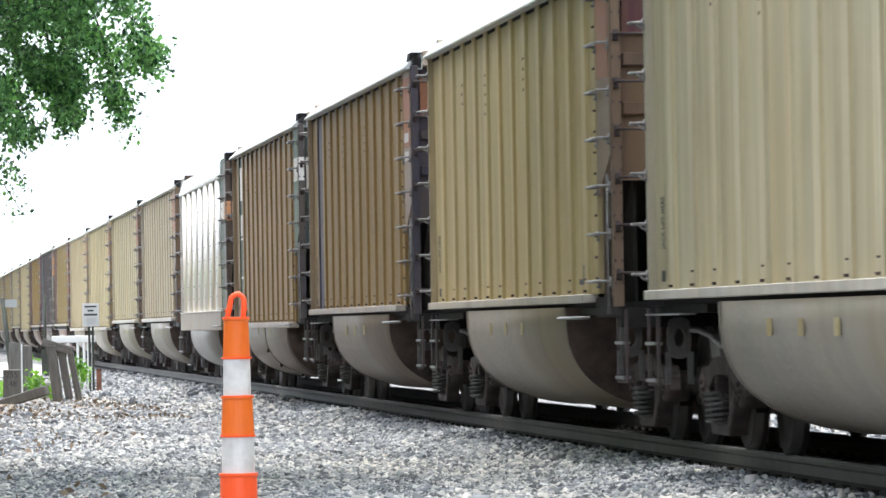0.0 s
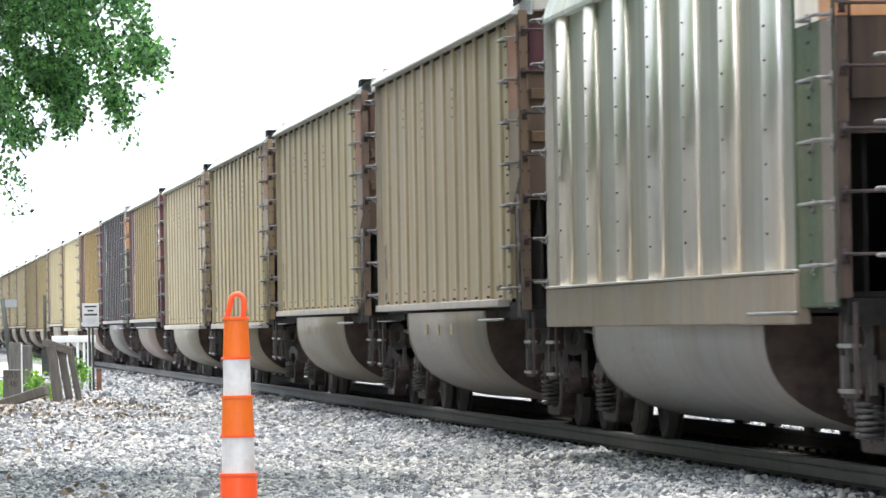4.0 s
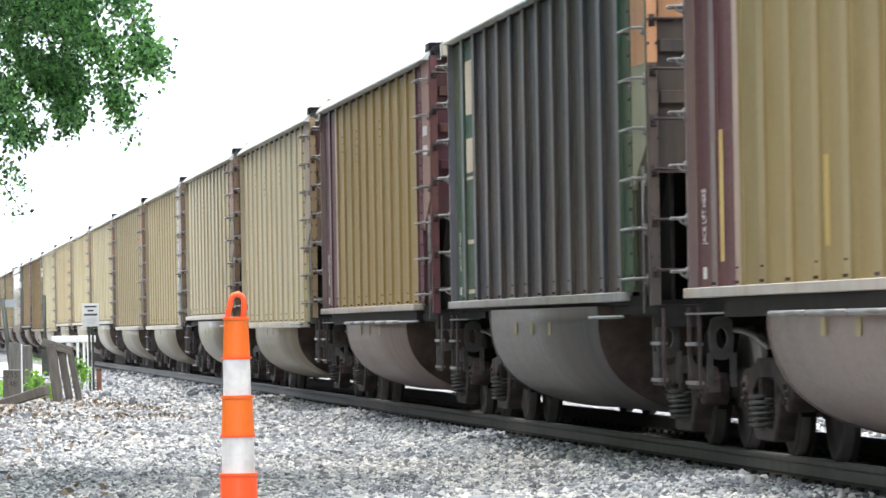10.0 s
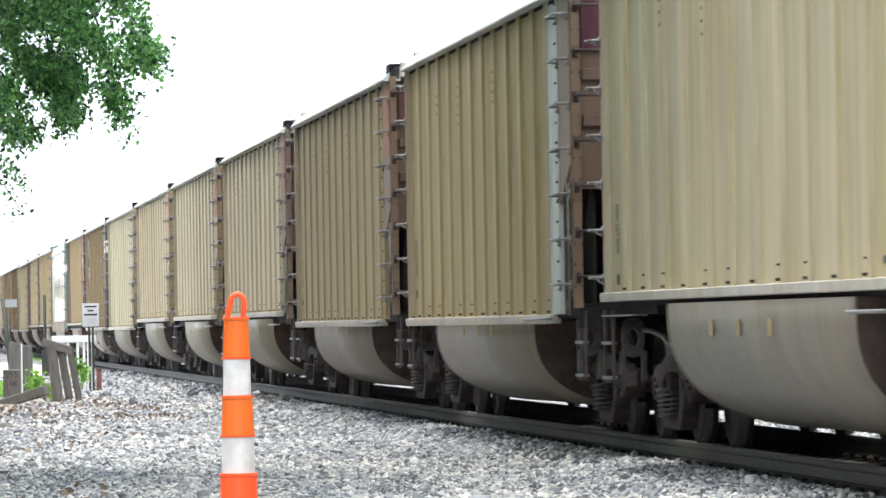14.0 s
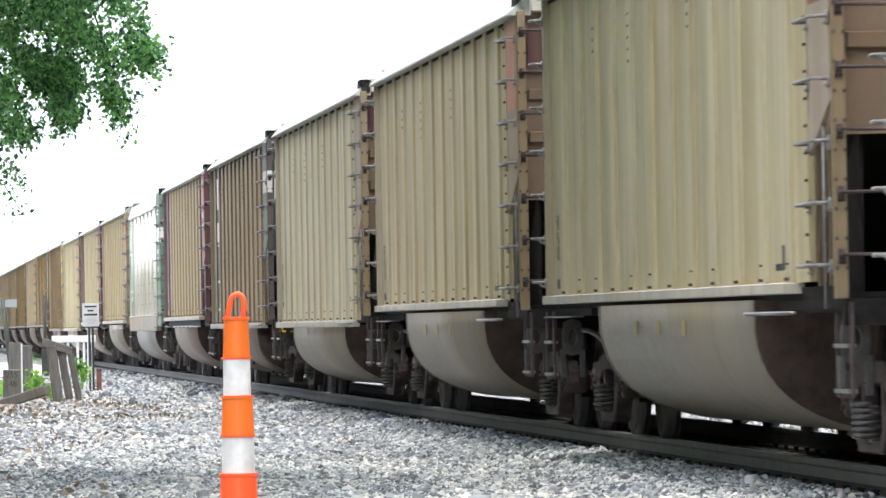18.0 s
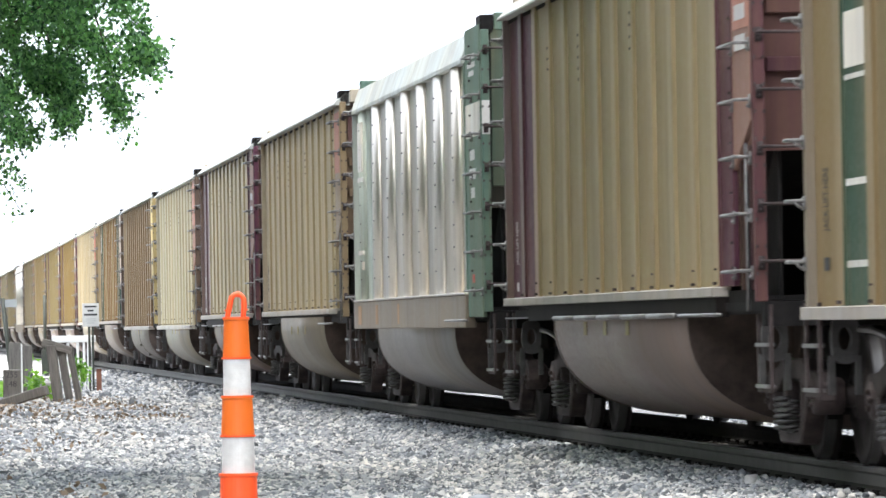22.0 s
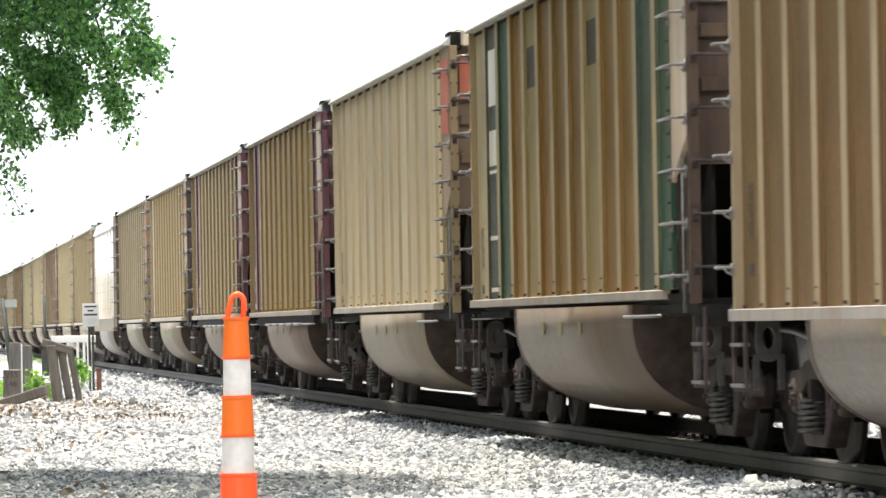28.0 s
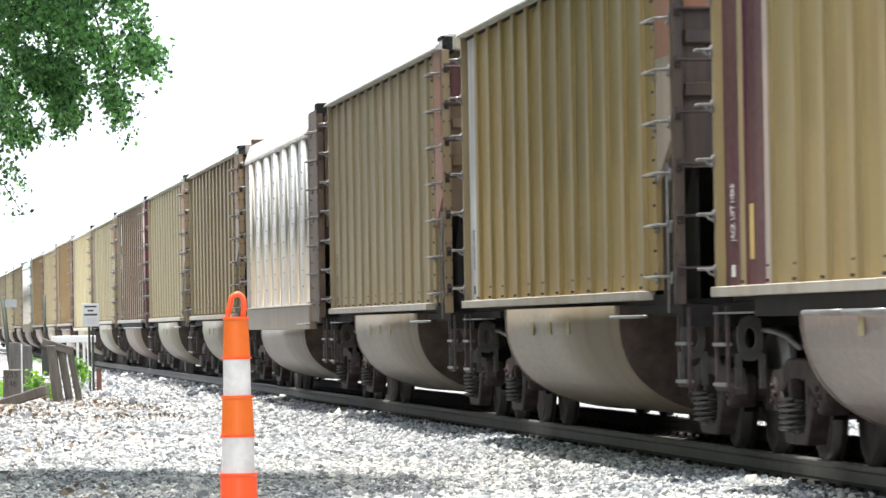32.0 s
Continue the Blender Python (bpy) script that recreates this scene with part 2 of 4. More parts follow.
def scatter_stones(name, label, regions, seed, parent=None):
    """Loose angular stones: deformed boxes, all in one mesh."""
    rng = np.random.default_rng(seed)
    base = np.array([(sx, sy, sz) for sz in (-1, 1) for sx, sy in ((-1, -1), (1, -1), (1, 1), (-1, 1))], float)
    quads = np.array(((3, 2, 1, 0), (4, 5, 6, 7), (0, 1, 5, 4), (1, 2, 6, 5), (2, 3, 7, 6), (3, 0, 4, 7)))
    verts = []
    for x0, x1, y0, y1, per, size in regions:
        k = int((x1 - x0) * (y1 - y0) * per)
        px, py = rng.uniform(x0, x1, k), rng.uniform(y0, y1, k)
        pz = np.array([ground_z(a, b) + 0.035 * noise.noise((a * 0.35, b * 0.7, 3.1)) * (abs(b) >= 1.5) for a, b in zip(px, py)])
        s = size * rng.lognormal(0, 0.35, (k, 1, 1)) * rng.uniform(0.55, 1.1, (k, 1, 3))
        v = base[None] * s * rng.uniform(0.55, 1.15, (k, 8, 3))
        q = rng.normal(size=(k, 4))
        q /= np.linalg.norm(q, axis=1, keepdims=True)
        w, a, b, c = q.T
        rot = np.stack([1 - 2 * (b * b + c * c), 2 * (a * b - c * w), 2 * (a * c + b * w), 2 * (a * b + c * w), 1 - 2 * (a * a + c * c),
                        2 * (b * c - a * w), 2 * (a * c - b * w), 2 * (b * c + a * w), 1 - 2 * (a * a + b * b)], 1).reshape(k, 3, 3)
        v = np.einsum("kij,kvj->kvi", rot, v) + np.stack([px, py, pz + size * rng.uniform(-0.1, 0.5, k)], 1)[:, None]
        verts.append(v.reshape(-1, 3))
    verts = np.concatenate(verts)
    k = len(verts) // 8
    faces = (quads[None] + 8 * np.arange(k)[:, None, None]).reshape(-1, 4)
    me = bpy.data.meshes.new(name)
    me.vertices.add(len(verts))
    me.vertices.foreach_set("co", verts.ravel())
    me.loops.add(faces.size)
    me.loops.foreach_set("vertex_index", faces.ravel())
    me.polygons.add(len(faces))
    me.polygons.foreach_set("loop_start", np.arange(0, faces.size, 4))
    me.update(calc_edges=True)
    me.materials.append(STONE)
    ob = put(name, me, parent)
    tagged(ob, label, "gravel", kind="stuff")


scatter_stones("gravel", "loose crushed grey granite ballast stones", [
    (-47, -34, -6.6, -0.93, 1050, 0.0145), (-62, -47, -6.2, -0.93, 660, 0.0165), (-90, -62, -6.0, -0.93, 290, 0.0205),
    (-150, -90, -5.2, -0.95, 75, 0.028), (-70, -34, 0.95, 4.0, 60, 0.030)], 5)


# ---- track ----
RAIL_Y = 0.752


def rail_mesh(length):
    out = [(-0.076, -0.171), (0.076, -0.171), (0.076, -0.160), (0.030, -0.143), (0.020, -0.125), (0.020, -0.055), (0.034, -0.040),
           (0.037, -0.012), (0.030, -0.001), (-0.030, -0.001), (-0.037, -0.012), (-0.034, -0.040), (-0.020, -0.055), (-0.020, -0.125), (-0.030, -0.143), (-0.076, -0.160)]
    bm = fresh()
    prism(bm, out, "x", 0, length)
    box(bm, 0, length, -0.024, 0.024, -0.0012, 0.0)
    me = mesh_of("rail", bm, RAIL)
    me.materials.append(RAILTOP)
    me.materials.append(FOOT)
    for f in me.polygons:
        if f.normal.z > 0.9 and f.center.z > -0.0011:
            f.material_index = 1
        elif f.center.z < -0.128 or f.normal.y > 0.3:     # foot, and the gauge face with the shade under the train put into its colour
            f.material_index = 2
    return me


def build_track():
    track = tagged(thing("railway_track", "steel rails spiked to dark timber sleepers in ballast", "track"), kind="structure")
    seg = rail_mesh(39.995)
    for side in (-1, 1):
        for i in range(10):
            rail = put("rail", seg, track, (-368 + 40 * i, side * RAIL_Y, 0))
            if side > 0:
                rail.location.x += 39.995
                rail.rotation_euler.z = math.pi
    # bed coloured near black for the shade beneath the train
    bm = fresh()
    grid = [[bm.verts.new((-340 + 2.0 * i, y, -0.185 + 0.02 * noise.noise((i * 0.9, y * 3, 1)))) for y in (-0.66, -0.3, 0.0, 0.3, 0.66)] for i in range(176)]
    for a, b in zip(grid, grid[1:]):
        for j in range(4):
            bm.faces.new((a[j], b[j], b[j + 1], a[j + 1]))
    part("coal_dusted_bed", bm, BEDSHADE, track, "black ballast between the rails, the train's shade put into its colour")
    bm = fresh()
    box(bm, -0.115, 0.115, -1.30, 1.30, -0.36, -0.186)
    tie = mesh_of("sleeper", bm, TIE, bevel=0.008)
    bm = fresh()
    box(bm, -0.09, 0.09, -0.17, 0.17, -0.186, -0.1715)
    plate = mesh_of("tie_plate", bm, DARK)
    bm = fresh()
    for sx in (-0.055, 0.055):
        for sy in (-0.098, 0.098):
            box(bm, sx - 0.009, sx + 0.009, sy - 0.009, sy + 0.009, -0.172, -0.145)
            box(bm, sx - 0.014, sx + 0.014, sy - 0.017, sy + 0.017, -0.1455, -0.136)
    spikes = mesh_of("spikes", bm, DARK)
    i = 0
    while -140 + 0.55 * i < -26:
        x = -140 + 0.55 * i
        t = put("sleeper", tie, track, (x, 0, 0))
        if x > -92:
            for side in (-1, 1) if x > -62 else (-1,):
                put("tie_plate", plate, t, (0, side * RAIL_Y, 0))
                put("spikes", spikes, t, (0, side * RAIL_Y, 0))
        i += 1
    return track


build_track()


# ---- unseen belts of trees, added on the camera's side to close the place and block sky light; the crossing road runs out between them ----
BELT_CLUMPS = []


def build_belt(label, x0, x1, line, high, seed):
    rng = np.random.default_rng(seed)
    bm = fresh()
    grid = []
    for i in range(int((x1 - x0) / 2) + 1):
        x = x0 + 2.0 * i
        row = []
        for j in range(11):
            u = j / 10
            d = 1.0 * noise.noise((x * 0.11, j * 0.5, 2)) + 0.7 * noise.noise((x * 0.35, j * 0.9, 5))
            y = line(x) + 2.0 * math.sin(math.pi * u) - 3 * u + d
            z = -0.4 + high * u + (2.2 * noise.noise((x * 0.09, 0, 7)) if j == 10 else 0)
            row.append(bm.verts.new((x, y, z)))
            if j > 0:
                BELT_CLUMPS.extend((x + rng.uniform(-1, 1), y + rng.uniform(-0.3, 0.5), z + rng.uniform(-0.6, 0.6)) for c in range(3))
        grid.append(row)
    for a, b in zip(grid, grid[1:]):
        for j in range(10):
            bm.faces.new((a[j], b[j], b[j + 1], a[j + 1]))
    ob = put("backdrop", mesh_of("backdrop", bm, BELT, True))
    tagged(ob, label, "trees", kind="structure")


# drawn in beyond x = -53 to take sky light off the cars there
def near_line(x):
    u = max(0.0, min(1.0, (-53 - x) / 7))
    return -23 + 13.0 * u * u * (3 - 2 * u)


build_belt("unseen dense dark green belt of trees, added to block sky light", -98, 40, near_line, 13.0, 21)
build_belt("unseen dense dark green row of trees, added beyond the crossing road to darken reflections", -300, -186, lambda x: -12.5, 9.0, 23)


# ---- paved crossing road beyond the fence ----
def build_road():
    bm = fresh()
    box(bm, -215, -150, -9.0, -1.35, -0.32, -0.255)
    ob = part("road", bm, CONCRETE, None)
    tagged(ob, "pale concrete crossing road beside the track", "road", kind="structure")


build_road()

# ---- coal cars ----
PITCH, BODY = 16.18, 14.12
TRUCKS = (0.62, 12.94)
WHEEL_R, WHEELBASE = 0.457, 1.78
TAN, TAN2, OLIVE = (0.445, 0.405, 0.270), (0.42, 0.37, 0.245), (0.335, 0.300, 0.19)
MUD = (0.37, 0.325, 0.235)
PALE, BROWN, UMBER = (0.55, 0.50, 0.325), (0.225, 0.150, 0.060), (0.13, 0.085, 0.055)
BLACKC, MAROON, NAVY = (0.036, 0.040, 0.056), (0.085, 0.027, 0.054), (0.05, 0.060, 0.105)
GREEN, TEAL, CREAM = (0.024, 0.078, 0.056), (0.20, 0.33, 0.28), (0.72, 0.63, 0.50)
RUST, ORANGEC, WHITEC = (0.34, 0.15, 0.095), (0.60, 0.32, 0.17), (0.80, 0.79, 0.74)
BUFF, SKY, SILVER = (0.25, 0.195, 0.12), (0.62, 0.70, 0.74), (0.72, 0.70, 0.65)
ROSE, YELLOWC = (0.52, 0.25, 0.19), (0.72, 0.55, 0.20)

GREYTAN, PINK, SLATE, WINE = (0.37, 0.31, 0.25), (0.32, 0.185, 0.155), (0.075, 0.075, 0.085), (0.085, 0.038, 0.050)
MAROON_BAYS = {0: MAROON, 1: MAROON, 12: MAROON}
TAN_END = dict(panel=GREYTAN, post=BUFF, plate=(0.17, 0.125, 0.09), patch=RUST, plate_patch=MAROON)
RUSTY_END = dict(TAN_END, post=(0.135, 0.098, 0.075), panel=(0.24, 0.195, 0.16), plate=(0.12, 0.085, 0.065))
MAROON_END = dict(panel=PINK, post=MAROON, plate=WINE, patch=None, plate_patch=None, marks=True, pipe=True)
TEAL_END = dict(panel=(0.13, 0.215, 0.18), post=SLATE, plate=(0.07, 0.10, 0.10), patch=WHITEC, plate_patch=WHITEC)


def spec(style, side, words, end, bays=None, check=False, **more):
    return dict(end, style=style, side=side, words=words, bays=bays or {}, check=check, **more)


CARS = {
    -1: spec("hat", TAN, "tan", RUSTY_END),
    0: spec("hat", TAN, "tan", RUSTY_END),
    1: spec("hat", (0.42, 0.345, 0.185), "rust-stained tan", RUSTY_END),
    2: spec("hat", BROWN, "brown, navy-striped", dict(panel=(0.33, 0.27, 0.24), post=(0.045, 0.046, 0.066), plate=(0.05, 0.055, 0.085), patch=RUST, plate_patch=RUST, marks=True), {1: NAVY}),
    3: spec("deep", (0.245, 0.165, 0.072), "brown, green-striped", TEAL_END, {1: GREEN}, True, drum=True),
    4: spec("silver", SILVER, "bare aluminium, green-cornered", dict(panel=GREEN, post=(0.06, 0.05, 0.055), plate=(0.05, 0.045, 0.05), patch=WHITEC, plate_patch=ORANGEC), inner=(0.19, 0.16, 0.15)),
    5: spec("hat", MUD, "grey-tan", RUSTY_END),
    6: spec("hat", TAN, "tan", RUSTY_END),
    7: spec("deep", (0.46, 0.41, 0.255), "tan", TAN_END),
    8: spec("deep", TAN2, "tan", TAN_END),
    9: spec("hat", (0.265, 0.212, 0.10), "tan, maroon-ended", MAROON_END, MAROON_BAYS, streak=YELLOWC),
    10: spec("slim", BLACKC, "black, green-edged", dict(panel=(0.30, 0.33, 0.25), post=SLATE, plate=(0.06, 0.058, 0.06), patch=ORANGEC, plate_patch=ORANGEC), {0: GREEN, 1: GREEN, 12: GREEN}, True, rib=(0.16, 0.17, 0.205)),
    11: spec("hat", (0.275, 0.205, 0.085), "brown, maroon-ended", MAROON_END, MAROON_BAYS),
    12: spec("deep", PALE, "pale tan", dict(TAN_END, patch=None)),
    13: spec("hat", TAN, "tan", RUSTY_END),
    14: spec("deep", (0.315, 0.265, 0.145), "tan, pale-blue-cornered", dict(RUSTY_END, panel=(0.33, 0.27, 0.26), patch=None), {12: SKY}),
    15: spec("deep", (0.29, 0.245, 0.14), "olive tan", RUSTY_END),
    16: spec("hat", TAN, "tan", RUSTY_END),
    17: spec("hat", TAN, "tan", TAN_END),
    18: spec("hat", TAN2, "tan", dict(TAN_END, patch=ROSE)),
    19: spec("deep", (0.50, 0.475, 0.335), "pale grey-tan", dict(TAN_END, patch=None)),
    20: spec("deep", (0.212, 0.160, 0.085), "brown, green-striped", TEAL_END, {1: GREEN}, True, tag=True, drum=True),
    21: spec("hat", (0.31, 0.25, 0.145), "brown, maroon-ended", dict(MAROON_END, patch=ROSE), MAROON_BAYS),
    22: spec("silver", SILVER, "bare aluminium, teal-cornered", dict(panel=(0.12, 0.215, 0.17), post=(0.11, 0.20, 0.16), plate=(0.07, 0.08, 0.075), patch=WHITEC, plate_patch=WHITEC), {0: (0.52, 0.62, 0.57)}, lines=True),
    23: spec("hat", (0.42, 0.355, 0.215), "rust-stained tan", dict(TAN_END, patch=ROSE)),
    24: spec("hat", (0.42, 0.37, 0.235), "tan, maroon-ended", MAROON_END, MAROON_BAYS),
    25: spec("deep", TAN, "tan", dict(RUSTY_END, panel=RUST, patch=ROSE)),
    26: spec("slim_low", (0.135, 0.083, 0.038), "rust-brown", dict(panel=(0.62, 0.49, 0.21), post=(0.46, 0.36, 0.16), plate=SLATE, patch=(0.70, 0.56, 0.24), plate_patch=YELLOWC), rib=(0.36, 0.285, 0.185), drum=True),
    27: spec("slim", (0.225, 0.122, 0.036), "brown, green-edged", dict(panel=(0.60, 0.50, 0.41), post=(0.055, 0.04, 0.042), plate=(0.06, 0.045, 0.045), patch=None, plate_patch=PINK),
             {0: TAN2, 1: (0.045, 0.07, 0.065), 2: GREEN, 4: (0.33, 0.245, 0.11), 8: (0.33, 0.245, 0.11), 11: (0.04, 0.075, 0.062), 12: GREEN}, True, rib=(0.43, 0.34, 0.21), squares=(4, 8)),
    28: spec("slim", (0.52, 0.445, 0.29), "olive tan", dict(TAN_END, panel=(0.36, 0.29, 0.22), patch=(0.62, 0.16, 0.11), plate_patch=(0.62, 0.16, 0.11)), rib=(0.56, 0.485, 0.345)),
    29: spec("slim", (0.285, 0.202, 0.075), "brown, maroon-ended", dict(MAROON_END, patch=CREAM), MAROON_BAYS, rib=(0.31, 0.228, 0.10)),
    30: spec("slim", (0.30, 0.24, 0.115), "olive-brown, maroon-ended", dict(MAROON_END, patch=CREAM, plate_patch=YELLOWC), MAROON_BAYS, rib=(0.345, 0.28, 0.15), streak=YELLOWC),
    31: spec("slim", (0.30, 0.225, 0.098), "dark olive-brown, silver-striped", dict(panel=(0.36, 0.30, 0.24), post=(0.040, 0.040, 0.050), plate=(0.045, 0.045, 0.055), patch=RUST, plate_patch=RUST), {0: (0.55, 0.56, 0.56)}, rib=(0.37, 0.305, 0.20)),
    32: spec("slim", (0.29, 0.25, 0.16), "olive-brown", dict(TAN_END, panel=PINK, patch=RUST), rib=(0.32, 0.28, 0.20)),
    33: spec("silver", SILVER, "bare aluminium, brown-cornered", dict(panel=(0.11, 0.08, 0.06), post=(0.08, 0.06, 0.05), plate=SLATE, patch=None, plate_patch=None)),
    34: spec("slim", (0.25, 0.21, 0.12), "olive-brown", TAN_END, rib=(0.32, 0.285, 0.185)),
    35: spec("slim", OLIVE, "olive tan", TAN_END, rib=TAN2),
    36: spec("slim", UMBER, "dark brown, green-striped", dict(MAROON_END, patch=CREAM), {1: GREEN}, True, rib=(0.36, 0.30, 0.24)),
    37: spec("hat", TAN, "tan", TAN_END),
    38: spec("deep", PALE, "pale tan", TAN_END),
    39: spec("slim", BROWN, "brown, maroon-ended", MAROON_END, MAROON_BAYS, rib=(0.42, 0.34, 0.22)),
    40: spec("hat", TAN2, "tan", TAN_END),
    41: spec("slim", BROWN, "brown, maroon-ended", MAROON_END, MAROON_BAYS, rib=(0.42, 0.34, 0.22)),
    42: spec("silver", SILVER, "bare aluminium, teal-cornered", dict(panel=TEAL, post=TEAL, plate=SLATE, patch=WHITEC, plate_patch=WHITEC)),
    43: spec("hat", TAN2, "tan", TAN_END),
    44: spec("deep", PALE, "pale tan", TAN_END),
    45: spec("hat", TAN, "tan", TAN_END),
    46: spec("hat", TAN2, "tan", TAN_END),
}
cache = {}


def shared(key, build, mat, smooth=False, bevel=0.0):
    """One mesh for all parts that look alike."""
    if key not in cache:
        bm = fresh()
        build(bm)
        cache[key] = mesh_of(key.split("/")[0], bm, mat, smooth, bevel)
    return cache[key]


def block(key, mat, x0, x1, y0, y1, z0, z1, bevel=0.0):
    return shared(key, lambda bm: box(bm, x0, x1, y0, y1, z0, z1), mat, bevel=bevel)


def tub_section(a, top, bottom, n=2.7, k=14, inset=0.0):
    out = []
    for i in range(2 * k + 1):
        t = math.pi * i / (2 * k)
        c, s = math.cos(t), math.sin(t)
        out.append((-(a - inset) * math.copysign(abs(c) ** (2 / n), c), top - (top - bottom - inset) * abs(s) ** (2 / n)))
    return out


TUBS = {"low": (2.75, 11.20, 0.98, 0.30), "high": (3.28, 10.95, 1.09, 0.30), "drum": (2.75, 11.27, 0.98, 0.0)}     # both ends, upper edge, lean of the end


def lean(vs, x, kind):
    """The nearer end slants inwards below."""
    top, k = TUBS[kind][2:]
    for v in vs:
        if v.co.x > x:
            v.co.x -= k * (top - v.co.z)


def weld(vs):
    """The slanting weld of a two-part tub runs forward as it nears the keel."""
    for v in vs:
        v.co.x -= 3.6 * (1.53 - abs(v.co.y))


def tub_mesh(kind):
    a, b, top, k = TUBS[kind]

    def build(bm):
        vs = prism(bm, tub_section(1.53, top, 0.165), "x", a, b)
        lean(vs, a + 0.1, kind)
        if kind == "drum":
            weld(vs[len(vs) // 2:])
    return build


def tub_ring_mesh(x, wide, kind):
    return lambda bm: prism(bm, tub_section(1.538, TUBS[kind][2], 0.157), "x", x - wide, x)


def drum_end_mesh(bm):
    """The sooty last stretch of a two-part tub, from a slanting weld to the end."""
    vs = prism(bm, tub_section(1.528, TUBS["drum"][2], 0.167), "x", 11.275, 11.62)
    weld(vs[:len(vs) // 2])


def tub_end_mesh(kind):
    x, top, k = TUBS[kind][1:]
    return lambda bm: lean(prism(bm, tub_section(1.515, top, 0.180), "x", x, x + 0.04), 0, kind)


def fin_mesh(bm):
    prism(bm, [(0, 1.07), (0, 0.42), (0.46, 1.02), (0.46, 1.07)], "y", -0.02, 0.02)


def seam_bolt_mesh(bm):
    lathe(bm, [(0.030, 0), (0.030, 0.028), (0.018, 0.034)], "z", 6)


def square_rib(width, deep, z0, z1):
    """A pressed rib with a flat face and steep flanks."""
    def build(bm):
        out = [(-width / 2 - 0.012, -1.492), (-width / 2, -1.492 - deep + 0.006), (-width / 2 + 0.01, -1.492 - deep),
               (width / 2 - 0.01, -1.492 - deep), (width / 2, -1.492 - deep + 0.006), (width / 2 + 0.012, -1.492)]
        prism(bm, out, "z", z0, z1)
    return build


def hat_rib(width, deep, z0, z1, taper=0.03):
    def build(bm):
        out = [(-width / 2 - taper, -1.492)]
        for i in range(7):
            u = -1 + 2 * i / 6
            out.append((u * width / 2, -1.492 - deep * (1 - 0.45 * abs(u) ** 2.5)))
        out.append((width / 2 + taper, -1.492))
        prism(bm, out, "z", z0, z1)
    return build


def side_frame_mesh(bm):
    # the long bar over the journals, dipping to the spring seat
    up = [(-1.10, 0.54), (-0.98, 0.62), (-0.62, 0.62), (-0.40, 0.70), (0.40, 0.70), (0.62, 0.62), (0.98, 0.62), (1.10, 0.54), (1.10, 0.42), (1.05, 0.42),
          (1.03, 0.53), (0.74, 0.53), (0.70, 0.44), (0.34, 0.58), (-0.34, 0.58), (-0.70, 0.44), (-0.74, 0.53), (-1.03, 0.53), (-1.05, 0.42), (-1.10, 0.42)]
    low = [(-0.72, 0.44), (-0.62, 0.48), (-0.33, 0.20), (0.33, 0.20), (0.62, 0.48), (0.72, 0.44), (0.40, 0.13), (-0.40, 0.13)]
    prism(bm, up, "y", -0.055, 0.055)
    prism(bm, low, "y", -0.07, 0.07)
    for x in (-0.34, 0.34):
        box(bm, x - 0.045, x + 0.045, -0.05, 0.05, 0.20, 0.62)


def coil(bm, x, y, r, z0, z1, turns):
    pts = [(x + r * math.cos(a), y + r * math.sin(a), z0 + (z1 - z0) * a / (2 * math.pi * turns)) for a in (2 * math.pi * turns * i / (turns * 10) for i in range(turns * 10 + 1))]
    tube(bm, pts, 0.0135, 5)


def springs_mesh(bm):
    coil(bm, 0, 0, 0.066, 0.21, 0.44, 6)


def bolster_mesh(bm):
    prism(bm, [(-1.06, 0.55), (-1.06, 0.66), (-0.45, 0.78), (0.45, 0.78), (1.06, 0.66), (1.06, 0.55), (0.5, 0.40), (-0.5, 0.40)], "x", -0.24, 0.24)


def wheelset_mesh(bm):
    r = WHEEL_R
    for s in (-1, 1):
        prof = [(0.10, 0.685), (r + 0.025, 0.690), (r + 0.025, 0.712), (r + 0.004, 0.728), (r, 0.795), (r - 0.05, 0.799), (r - 0.09, 0.780), (0.17, 0.775), (0.14, 0.845), (0.085, 0.850)]
        lathe(bm, [(a, s * b) for a, b in prof], "y", 28)
    lathe(bm, [(0.075, -1.0), (0.085, -0.7), (0.08, 0), (0.085, 0.7), (0.075, 1.0)], "y", 10)


def wheelset():
    if "wheelset" not in cache:
        me = shared("wheelset", wheelset_mesh, TREAD, True)
        me.materials.append(POLISHED)
        for f in me.polygons:
            r = math.hypot(f.center.x, f.center.z)
            if r > WHEEL_R - 0.012 and 0.733 < abs(f.center.y) < 0.792:
                f.material_index = 1
    return cache["wheelset"]


def bearing_mesh(bm):
    lathe(bm, [(0.115, -0.09), (0.125, -0.06), (0.125, 0.09), (0.10, 0.11)], "y", 14)
    for a in range(3):
        x, z = 0.06 * math.cos(2.1 * a), 0.06 * math.sin(2.1 * a)
        box(bm, x - 0.018, x + 0.018, -0.115, -0.09, z - 0.018, z + 0.018)


def brake_mesh(bm):
    tube(bm, [(-0.42, -0.95, 0.36), (-0.42, 0.95, 0.36)], 0.035, 6)
    tube(bm, [(0.42, -0.95, 0.36), (0.42, 0.95, 0.36)], 0.035, 6)
    for s in (-1, 1):
        for x in (-0.46, 0.46):
            box(bm, x - 0.035, x + 0.035, s * 0.75 - 0.05, s * 0.75 + 0.05, 0.28, 0.56)


